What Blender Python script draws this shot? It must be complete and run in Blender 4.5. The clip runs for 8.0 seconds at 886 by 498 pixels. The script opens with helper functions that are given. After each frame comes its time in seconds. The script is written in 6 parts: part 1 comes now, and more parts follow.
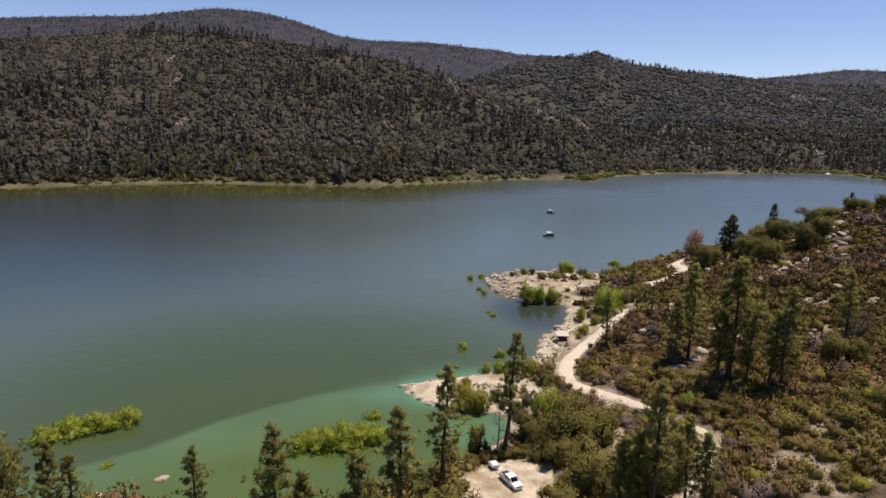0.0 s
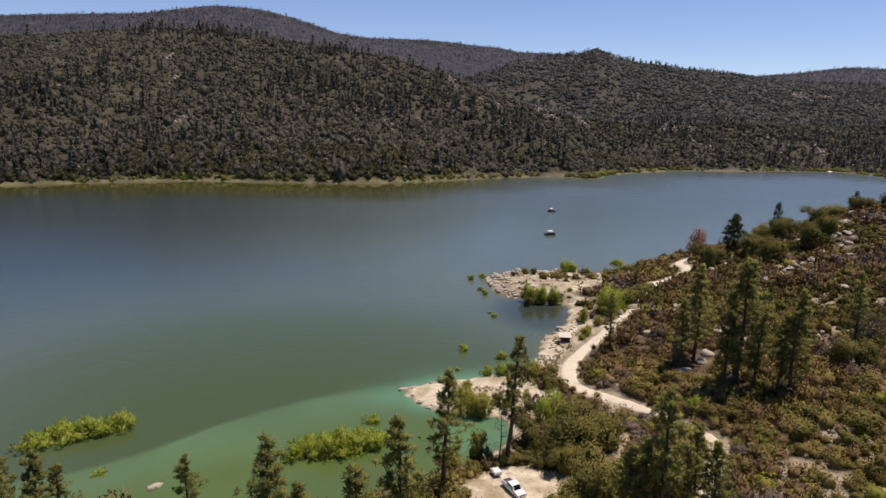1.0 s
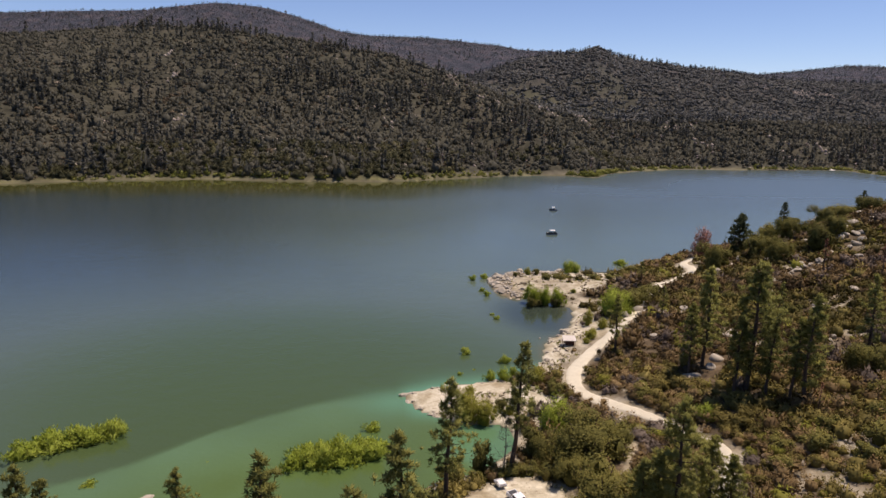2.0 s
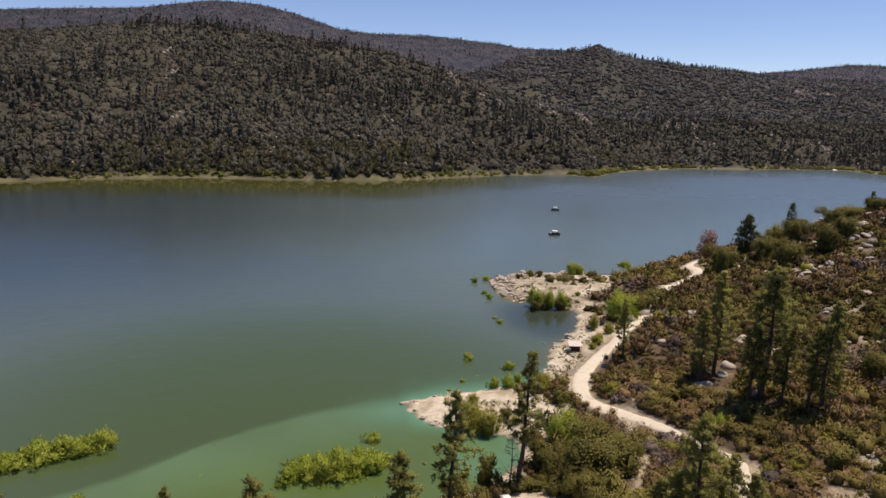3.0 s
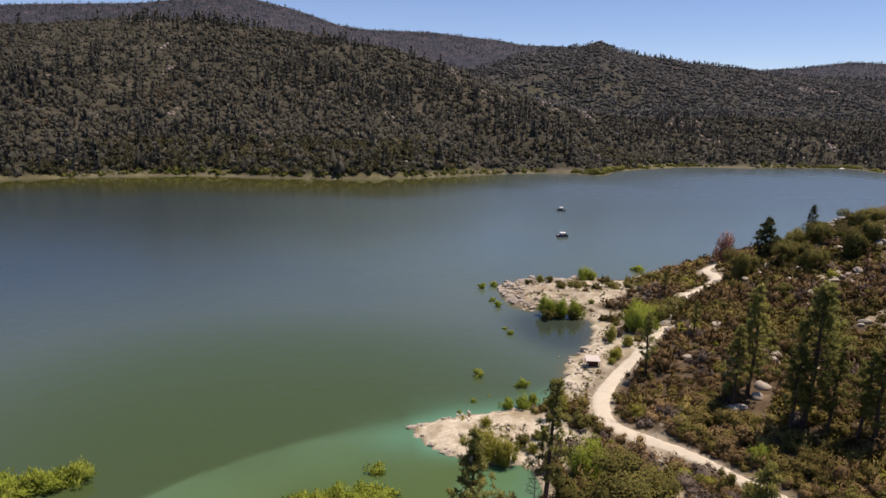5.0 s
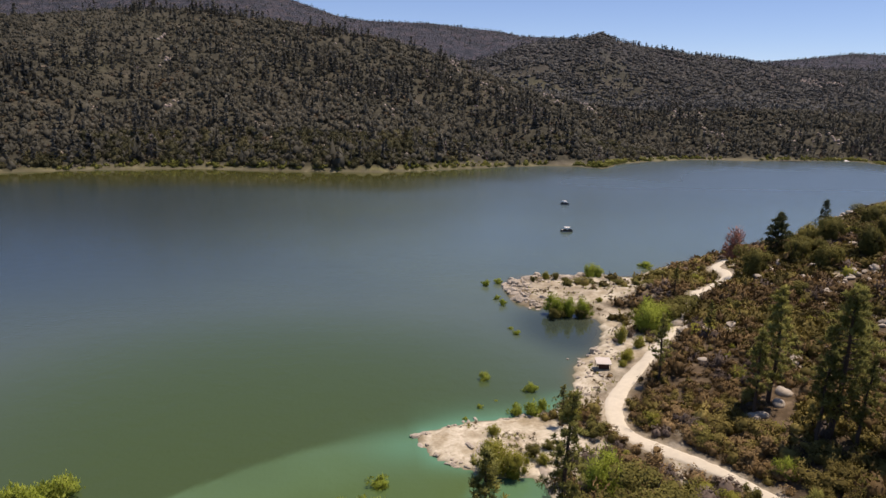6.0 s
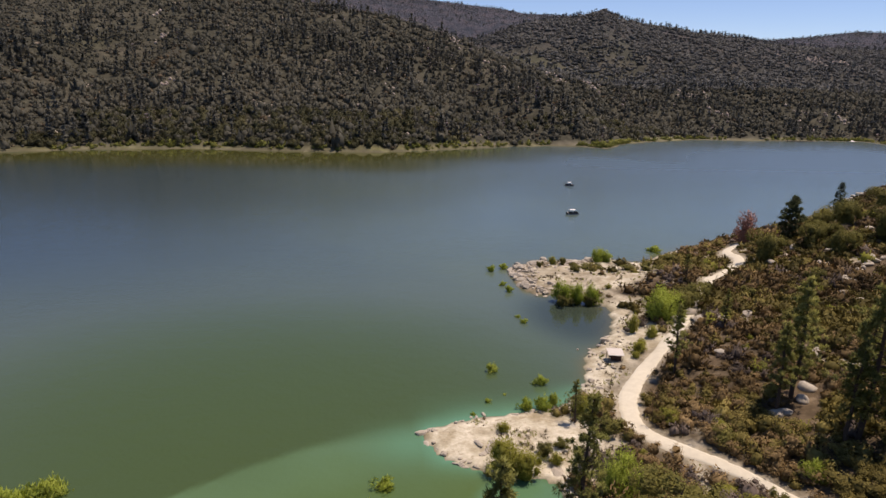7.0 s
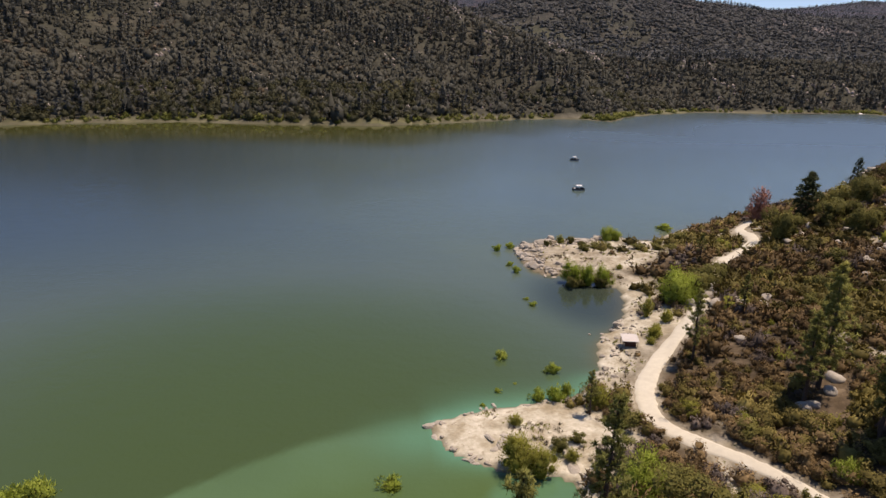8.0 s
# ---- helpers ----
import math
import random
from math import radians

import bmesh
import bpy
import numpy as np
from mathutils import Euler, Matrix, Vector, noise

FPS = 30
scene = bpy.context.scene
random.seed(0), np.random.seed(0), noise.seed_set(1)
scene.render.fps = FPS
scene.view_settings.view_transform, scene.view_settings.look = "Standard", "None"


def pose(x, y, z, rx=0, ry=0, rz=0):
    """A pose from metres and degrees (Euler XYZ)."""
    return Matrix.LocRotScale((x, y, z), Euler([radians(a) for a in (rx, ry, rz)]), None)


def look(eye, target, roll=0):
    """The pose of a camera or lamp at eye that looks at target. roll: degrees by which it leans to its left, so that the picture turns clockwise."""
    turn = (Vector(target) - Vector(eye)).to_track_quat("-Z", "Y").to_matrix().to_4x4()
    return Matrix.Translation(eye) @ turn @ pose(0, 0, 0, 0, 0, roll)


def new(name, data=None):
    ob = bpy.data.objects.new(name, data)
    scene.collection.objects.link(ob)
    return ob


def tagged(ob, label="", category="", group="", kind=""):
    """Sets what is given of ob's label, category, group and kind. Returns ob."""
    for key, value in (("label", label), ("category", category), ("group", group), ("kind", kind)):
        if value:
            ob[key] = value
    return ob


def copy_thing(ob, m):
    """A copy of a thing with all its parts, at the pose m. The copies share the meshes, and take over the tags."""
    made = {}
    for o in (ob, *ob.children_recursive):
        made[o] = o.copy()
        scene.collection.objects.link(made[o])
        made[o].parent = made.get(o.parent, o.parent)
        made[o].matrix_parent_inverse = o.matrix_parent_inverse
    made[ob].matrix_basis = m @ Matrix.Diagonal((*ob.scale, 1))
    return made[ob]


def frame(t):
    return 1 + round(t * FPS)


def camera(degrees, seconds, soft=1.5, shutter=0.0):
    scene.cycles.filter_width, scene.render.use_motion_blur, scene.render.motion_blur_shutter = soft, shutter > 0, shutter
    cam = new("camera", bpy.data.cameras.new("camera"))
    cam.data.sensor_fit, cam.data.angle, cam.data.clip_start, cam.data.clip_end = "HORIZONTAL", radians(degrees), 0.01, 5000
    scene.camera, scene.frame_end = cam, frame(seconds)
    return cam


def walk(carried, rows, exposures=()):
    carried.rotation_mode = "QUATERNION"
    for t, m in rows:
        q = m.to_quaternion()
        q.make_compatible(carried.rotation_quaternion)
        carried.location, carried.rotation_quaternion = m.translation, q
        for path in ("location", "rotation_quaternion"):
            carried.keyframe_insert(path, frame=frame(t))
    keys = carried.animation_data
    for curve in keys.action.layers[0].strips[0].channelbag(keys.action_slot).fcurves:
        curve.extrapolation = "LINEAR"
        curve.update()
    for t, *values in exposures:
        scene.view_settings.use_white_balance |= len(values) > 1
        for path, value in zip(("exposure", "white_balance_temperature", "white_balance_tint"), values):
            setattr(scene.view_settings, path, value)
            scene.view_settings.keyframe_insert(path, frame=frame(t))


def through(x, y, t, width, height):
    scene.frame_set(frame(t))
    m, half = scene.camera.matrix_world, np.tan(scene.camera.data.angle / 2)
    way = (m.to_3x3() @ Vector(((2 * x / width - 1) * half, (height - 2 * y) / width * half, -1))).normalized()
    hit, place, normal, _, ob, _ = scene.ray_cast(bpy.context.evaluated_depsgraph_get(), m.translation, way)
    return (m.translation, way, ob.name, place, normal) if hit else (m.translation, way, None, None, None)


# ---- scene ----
cam = camera(70.0, 8.0)
PATH = [
    (0, (-3.126, -7.763, 64.964), (-2.931, -5.816, 64.55), 1.3),
    (0.5, (-2.998, -6.357, 64.912), (-2.804, -4.41, 64.496), 1.3),
    (1, (-2.966, -4.528, 64.909), (-2.771, -2.582, 64.488), 1.3),
    (1.5, (-2.95, -2.403, 64.871), (-2.755, -0.458, 64.446), 1.3),
    (3, (-3.277, 5.052, 64.822), (-3.08, 6.995, 64.39), 1.5),
    (3.5, (-3.514, 7.932, 64.858), (-3.316, 9.874, 64.422), 1.5),
    (4, (-3.729, 10.927, 64.803), (-3.532, 12.869, 64.366), 1.5),
    (4.5, (-4.017, 14.118, 64.781), (-3.819, 16.06, 64.343), 1.6),
    (6, (-4.806, 24.443, 64.666), (-4.606, 26.378, 64.201), 1.6),
    (6.5, (-5.092, 27.941, 64.566), (-4.892, 29.869, 64.074), 1.7),
    (7, (-5.557, 31.531, 64.547), (-5.356, 33.45, 64.02), 1.7),
    (7.5, (-5.962, 35.358, 64.331), (-5.76, 37.266, 63.766), 1.7),
    (8, (-6.409, 39.138, 64.314), (-6.207, 41.033, 63.706), 1.7),
]
walk(cam, [(t, look(eye, target, roll)) for t, eye, target, roll in PATH], [(0, 0.0, 6950, 25), (8, 0.0, 6950, 25)])

# ---- light ----
SUN_AZIMUTH, SUN_HEIGHT = 68.0, 72.0      # degrees from +y towards +x, and above the horizon
world = bpy.data.worlds.new("world")
scene.world = world
world.use_nodes = True
sky = world.node_tree.nodes.new("ShaderNodeTexSky")
sky.sky_type, sky.sun_disc = "NISHITA", False
sky.sun_elevation, sky.sun_rotation = radians(SUN_HEIGHT), radians(SUN_AZIMUTH)
sky.altitude, sky.air_density, sky.dust_density, sky.ozone_density = 1900, 1.0, 0.0, 6.5
world.node_tree.links.new(sky.outputs[0], world.node_tree.nodes["Background"].inputs[0])
world.node_tree.nodes["Background"].inputs[1].default_value = 0.122
sun_lamp = bpy.data.lights.new("sun", "SUN")
sun_lamp.energy, sun_lamp.angle, sun_lamp.color = 5.0, radians(0.53), (1.0, 0.93, 0.80)
sun = new("sun", sun_lamp)
to_sun = Vector((math.sin(radians(SUN_AZIMUTH)) * math.cos(radians(SUN_HEIGHT)), math.cos(radians(SUN_AZIMUTH)) * math.cos(radians(SUN_HEIGHT)), math.sin(radians(SUN_HEIGHT))))
sun.matrix_world = look(to_sun * 400, (0, 0, 0))
scene.view_settings.exposure = 0.0

# ---- the lie of the land ----
# shoreline of the near peninsula: the camera's side, the cove, the sand spit
SHORE_WEST = [
    (-2500, -900), (-700, -100), (-300, 20), (-130, 70), (-85, 86), (-62, 90), (-52, 93.5), (-46, 93), (-41, 91), (-36, 89),
    (-24, 88), (-10, 90), (2, 96), (8, 101), (15, 104), (20.5, 108), (24, 113), (24.5, 118), (22, 121.5), (17, 122),
    (11.6, 124.2), (8.2, 126.3), (5.3, 129.5), (2.7, 136.3), (5.7, 137.9), (12.3, 141), (20.1, 142.3), (27.5, 143.1), (34.1, 146.4)]
# the beach, the rocky point and the shore beyond it
SHORE_EAST = [
    (38, 152), (41.3, 159), (44.8, 168.6), (51.4, 176.2), (56.1, 182.8), (60.4, 194.1), (60.6, 203.5), (50.7, 212.1), (42.5, 213.8),
    (39.6, 223.7), (40.2, 239.5), (51, 247.8), (68, 249.7), (82.4, 251), (90.5, 248), (107, 260.6), (123.6, 271), (149, 286.5),
    (178, 307), (207, 325), (241, 347), (323, 419), (420, 480), (600, 560), (900, 600), (2500, 700), (4700, 800), (4700, -900)]
SHORE_FAR = [
    (-4700, 300), (-700, 440), (-450, 492), (-307, 529), (-254, 556), (-168, 583), (-100, 577), (-31, 575), (20, 590), (79, 622),
    (140, 650), (194, 659), (217, 644), (245, 680), (276, 708), (368, 758), (445, 762), (574, 780), (604, 778), (606, 722),
    (640, 700), (900, 760), (2500, 900), (4700, 1000), (4700, 4700), (-4700, 4700)]
ROAD = [(36, 66), (43, 75), (49, 82.5), (54, 89), (57.6, 94.5), (59.2, 99.8), (58.7, 105), (56.8, 110.3), (54.3, 115), (51, 119.6), (47.5, 123.7), (44.7, 127.8), (43.3, 131.5), (43, 135.8),
        (44.2, 141.2), (46.4, 146.2), (50.6, 152.6), (56.2, 159), (61, 164.4), (67.4, 171.6), (73, 178.5), (79.5, 187.6), (86.5, 198), (93.7, 207), (103, 215.8), (112, 224), (119, 231.5),
        (122, 238), (122.8, 245), (126.5, 252), (136, 260.6)]
FOOTPATH = [(47, 122.5), (47.5, 115.5), (44.6, 106), (41.2, 97.5), (38.3, 93.5), (34, 90.5), (27, 90)]
LOT = (20.5, 89.5, 8.5, 8.0)      # the parking place: middle and half axes


def spread(points, n=6):
    """Catmull-Rom through the points."""
    p = np.array(points, float)
    p = np.vstack([2 * p[0] - p[1], p, 2 * p[-1] - p[-2]])
    out = []
    for i in range(1, len(p) - 2):
        for s in np.arange(n) / n:
            a, b, c, d = p[i - 1:i + 3]
            out.append(0.5 * (2 * b + (c - a) * s + (2 * a - 5 * b + 4 * c - d) * s * s + (3 * b - a - 3 * c + d) * s ** 3))
    return np.array(out + [p[-2]])


def to_line(x, y, line, closed=False):
    """Distance from points to a polyline."""
    q = np.array(line, float)
    a, b = (q, np.roll(q, -1, 0)) if closed else (q[:-1], q[1:])
    best = np.full(x.shape, 1e12)
    for (ax, ay), (bx, by) in zip(a, b):
        ex, ey = bx - ax, by - ay
        s = np.clip(((x - ax) * ex + (y - ay) * ey) / (ex * ex + ey * ey + 1e-9), 0, 1)
        best = np.minimum(best, (x - ax - s * ex) ** 2 + (y - ay - s * ey) ** 2)
    return np.sqrt(best)


def inside(x, y, poly):
    q = np.array(poly, float)
    odd = np.zeros(x.shape, bool)
    for (ax, ay), (bx, by) in zip(q, np.roll(q, -1, 0)):
        if ay != by:
            odd ^= ((ay > y) != (by > y)) & (x < (bx - ax) * (y - ay) / (by - ay) + ax)
    return odd


def lattice(ix, iy, seed):
    h = np.sin(ix * 127.1 + iy * 311.7 + seed * 74.7) * 43758.5453
    return h - np.floor(h)


def value_noise(x, y, size, seed=0):
    """Smooth noise from -1 to 1 with features of that size in metres."""
    u, v = x / size, y / size
    i, j = np.floor(u), np.floor(v)
    f, g = u - i, v - j
    f, g = f * f * (3 - 2 * f), g * g * (3 - 2 * g)
    low = lattice(i, j, seed) * (1 - f) + lattice(i + 1, j, seed) * f
    high = lattice(i, j + 1, seed) * (1 - f) + lattice(i + 1, j + 1, seed) * f
    return 2 * (low * (1 - g) + high * g) - 1


def step(a, b, v):
    s = np.clip((v - a) / (b - a), 0, 1)
    return s * s * (3 - 2 * s)


NEAR_LAND = np.vstack([spread(SHORE_WEST[2:], 3), spread(SHORE_EAST[:-2], 3), [SHORE_EAST[-2], SHORE_EAST[-1], SHORE_WEST[0], SHORE_WEST[1]]])
FAR_LAND = np.vstack([SHORE_FAR[:2], spread(SHORE_FAR[2:-4], 3), SHORE_FAR[-4:]])
ROAD_LINE = spread(ROAD, 6)

# ridges of the far side: bearing (x over y), distance (y) and crest height
RIDGE_NEAR = [(-0.9, 1000, 150), (-0.55, 1100, 165), (-0.47, 1110, 173), (-0.35, 1130, 189), (-0.256, 1130, 189), (-0.15, 1110, 175), (-0.066, 1080, 161),
              (0.02, 1040, 144), (0.106, 1010, 116), (0.151, 1000, 99), (0.197, 990, 84), (0.29, 980, 62), (0.384, 1000, 52), (0.6, 1050, 56), (1.2, 1150, 56)]
RIDGE_MID = [(-0.9, 1500, 120), (0.05, 1600, 125), (0.125, 1680, 144), (0.195, 1700, 184), (0.239, 1700, 204), (0.308, 1700, 221), (0.322, 1700, 228), (0.333, 1700, 236),
             (0.346, 1700, 226), (0.36, 1700, 215), (0.412, 1700, 202), (0.475, 1700, 189), (0.533, 1710, 184), (0.581, 1720, 173), (0.662, 1740, 165), (0.83, 1750, 165), (1.2, 1700, 150)]
RIDGE_FAR = [(-0.9, 2900, 400), (-0.54, 3000, 428), (-0.44, 3000, 446), (-0.347, 3000, 458), (-0.307, 3000, 476), (-0.243, 3000, 502), (-0.179, 3000, 493), (-0.13, 3000, 462),
             (-0.064, 3000, 402), (-0.022, 3000, 387), (0.072, 3000, 386), (0.18, 3000, 362), (0.209, 3000, 347), (0.289, 3000, 344), (0.375, 3000, 316), (0.602, 3000, 270),
             (0.682, 3000, 295), (0.756, 3000, 325), (0.823, 3000, 323), (1.2, 3000, 330)]


def crest(table, u):
    q = np.array(table, float)
    return np.interp(u, q[:, 0], q[:, 1]), np.interp(u, q[:, 0], q[:, 2])


def near_height(x, y, d):
    rough = 0.35 * value_noise(x, y, 9, 3) + 0.7 * value_noise(x, y, 27, 4)
    h = 0.5 * (1 - np.exp(-d / 1.2)) + 0.1 * np.minimum(d, 14) + 0.19 * np.maximum(d - 14, 0) ** 0.98
    # the spit, the sandy cove and the rocky point stay low
    flat = np.maximum(1 - ((x - 20) / 30) ** 2 - ((y - 128) / 26) ** 2, 0) + np.maximum(1 - ((x - 62) / 32) ** 2 - ((y - 234) / 24) ** 2, 0)
    h = h * (1 - 0.3 * np.minimum(flat * 1.4, 1))
    # the shoulder that carries the skyline
    h = h + 17 * np.exp(-((x - 202) / 46) ** 2 - ((y - 236) / 42) ** 2) + 3 * np.exp(-((x - 84) / 22) ** 2 - ((y - 166) / 30) ** 2) - 2.2 * np.exp(-((x - 54) / 13) ** 2 - ((y - 111) / 17) ** 2)
    h = h * (1 - 0.62 * step(262, 320, y))
    h = h + rough * step(2, 26, d)
    return np.minimum(h, 46 + 0.02 * h)


def far_height(x, y, d):
    u = x / np.maximum(y, 1.0)
    shore = np.maximum(y - d * 1.05, 300)
    (ya, za), (yb, zb), (yc, zc) = (crest(t, u) for t in (RIDGE_NEAR, RIDGE_MID, RIDGE_FAR))
    climb = np.clip((y - shore) / np.maximum(ya - shore, 60), 0, 1)
    h = za * climb ** 1.06
    s = step(0, 1, (y - ya) / (yb - ya))
    dip = np.minimum(za, zb) * (0.72 + 0.32 * step(0.1, 0.35, u))
    mid = np.where(s < 0.3, za + (dip - za) * step(0, 0.3, s), dip + (zb - dip) * ((s - 0.3) / 0.7))
    h = np.where(y > ya, mid, h)
    s = np.clip((y - yb) / (yc - yb), 0, 1)
    dip = np.minimum(zb, zc) * 0.7
    back = np.where(s < 0.25, zb + (dip - zb) * step(0, 0.25, s), dip + (zc - dip) * ((s - 0.25) / 0.75))
    h = np.where(y > yb, back, h)
    h = np.where(y > yc, zc - 0.28 * (y - yc), h)
    # spurs and gullies run down the slope, and die out on the crests and at the water
    gully = 13 * value_noise(x + 0.25 * y, y * 0.35, 95, 7) + 5 * value_noise(x, y * 0.6, 38, 8)
    gully = gully + step(1200, 2200, y) * 22 * value_noise(x, y * 0.5, 230, 9)
    body = climb * (1 - climb) * 4 * (y < ya) + (y >= ya) * np.minimum(1, np.abs(y - yb) / 260) * step(0, 160, y - ya) * np.minimum(1, np.abs(y - yc) / 500)
    h = h + gully * np.clip(body, 0, 1)
    return np.maximum(h, -20) + 0.6 * (1 - np.exp(-d / 4))


def survey(x, y):
    """Height of the ground, and the distances from the near shore, the far shore and the road."""
    x, y = np.asarray(x, float), np.asarray(y, float)
    wob = 0.5 * value_noise(x, y, 4.5, 1) + 0.22 * value_noise(x, y, 1.7, 2)
    dn = to_line(x, y, NEAR_LAND, True) * np.where(inside(x, y, NEAR_LAND), 1, -1) + wob
    df = to_line(x, y, FAR_LAND, True) * np.where(inside(x, y, FAR_LAND), 1, -1) + 4 * wob
    dr = to_line(x, y, ROAD_LINE)
    d = np.maximum(dn, df)
    h = np.where(dn >= df, near_height(x, y, np.maximum(dn, 0)), far_height(x, y, np.maximum(df, 0)))
    bed = -np.minimum(0.06 + 0.02 * -d, 0.5)
    h = np.where(d < 0, bed, h)
    # the track is cut level
    lot = ((x - LOT[0]) / LOT[2]) ** 2 + ((y - LOT[1]) / LOT[3]) ** 2
    h = h + (2.0 - h) * (1 - step(0.9, 2.2, lot)) * (d > 0)
    return h, dn, df, dr

# ---- materials ----
def material(name, rough=0.8, metal=0.0, spec=0.3):
    m = bpy.data.materials.new(name)
    m.use_nodes = True
    b = m.node_tree.nodes["Principled BSDF"]
    b.inputs["Roughness"].default_value, b.inputs["Metallic"].default_value = rough, metal
    b.inputs["Specular IOR Level"].default_value = spec
    return m, m.node_tree, b


def node(tree, kind, **values):
    n = tree.nodes.new(kind)
    for k, v in values.items():
        n.inputs[k].default_value = v
    return n


def noise_at(tree, scale, detail=4.0, rough=0.6, world_space=True):
    at = tree.nodes.new("ShaderNodeNewGeometry" if world_space else "ShaderNodeTexCoord")
    n = node(tree, "ShaderNodeTexNoise", Scale=scale, Detail=detail, Roughness=rough)
    tree.links.new(at.outputs["Position" if world_space else "Object"], n.inputs["Vector"])
    return n.outputs["Fac"]


def ramp(tree, fac, stops):
    r = tree.nodes.new("ShaderNodeValToRGB")
    while len(r.color_ramp.elements) < len(stops):
        r.color_ramp.elements.new(0.5)
    for e, (p, c) in zip(r.color_ramp.elements, stops):
        e.position, e.color = p, (*c, 1)
    tree.links.new(fac, r.inputs[0])
    return r.outputs[0]


def blend(tree, fac, a, b, kind="MIX"):
    m = tree.nodes.new("ShaderNodeMix")
    m.data_type, m.blend_type = "RGBA", kind
    for value, slot in ((fac, m.inputs[0]), (a, m.inputs[6]), (b, m.inputs[7])):
        if isinstance(value, (int, float)):
            slot.default_value = value
        elif isinstance(value, tuple):
            slot.default_value = (*value, 1)
        else:
            tree.links.new(value, slot)
    return m.outputs[2]


def maths(tree, kind, a, b=0.0, clamp=False):
    m = tree.nodes.new("ShaderNodeMath")
    m.operation, m.use_clamp = kind, clamp
    for value, slot in ((a, m.inputs[0]), (b, m.inputs[1])):
        if isinstance(value, (int, float)):
            slot.default_value = value
        else:
            tree.links.new(value, slot)
    return m.outputs[0]


def attribute(tree, name):
    a = tree.nodes.new("ShaderNodeAttribute")
    a.attribute_name = name
    return a.outputs["Fac"]


def relief(tree, bsdf, height, strength, distance):
    b = node(tree, "ShaderNodeBump", Strength=strength, Distance=distance)
    tree.links.new(height, b.inputs["Height"])
    tree.links.new(b.outputs[0], bsdf.inputs["Normal"])


def foliage(name, shades, through=0.22, rough=0.65):
    """Leaves: shades from the darkest to the lightest, picked by leaf, by plant and by a patchy drift."""
    m, tree, b = material(name, rough, 0.0, 0.08)
    info = tree.nodes.new("ShaderNodeObjectInfo")
    fac = maths(tree, "ADD", maths(tree, "MULTIPLY", attribute(tree, "tint"), 0.62), maths(tree, "MULTIPLY", info.outputs["Random"], 0.2))
    fac = maths(tree, "ADD", fac, maths(tree, "MULTIPLY", maths(tree, "SUBTRACT", noise_at(tree, 1.3, 3), 0.48), 0.5))
    fac = maths(tree, "ADD", fac, maths(tree, "MULTIPLY", maths(tree, "SUBTRACT", noise_at(tree, 0.06, 3), 0.45), 0.7))
    fac = maths(tree, "ADD", fac, maths(tree, "MULTIPLY", maths(tree, "SUBTRACT", noise_at(tree, 0.009, 3), 0.47), 1.3), True)
    colour = ramp(tree, fac, [(i / (len(shades) - 1), c) for i, c in enumerate(shades)])
    tree.links.new(colour, b.inputs["Base Color"])
    glow = tree.nodes.new("ShaderNodeBsdfTranslucent")
    tree.links.new(colour, glow.inputs["Color"])
    mix = node(tree, "ShaderNodeMixShader", Fac=through)
    out = tree.nodes["Material Output"]
    tree.links.new(b.outputs[0], mix.inputs[1])
    tree.links.new(glow.outputs[0], mix.inputs[2])
    tree.links.new(mix.outputs[0], out.inputs["Surface"])
    return m


def mottled(name, shades, size, rough=0.85, bump=0.4, deep=0.05, spec=0.25, metal=0.0, world_space=True):
    """A surface of several shades at two scales, with a fine relief."""
    m, tree, b = material(name, rough, metal, spec)
    fine, broad = noise_at(tree, 1 / size, 6, 0.65, world_space), noise_at(tree, 0.17 / size, 3, 0.5, world_space)
    info = tree.nodes.new("ShaderNodeObjectInfo")
    fac = maths(tree, "ADD", maths(tree, "MULTIPLY", fine, 0.75), maths(tree, "MULTIPLY", broad, 0.5))
    fac = maths(tree, "ADD", maths(tree, "SUBTRACT", fac, 0.22), maths(tree, "MULTIPLY", info.outputs["Random"], 0.16), True)
    tree.links.new(ramp(tree, fac, [(i / (len(shades) - 1), c) for i, c in enumerate(shades)]), b.inputs["Base Color"])
    relief(tree, b, fine, bump, deep)
    return m


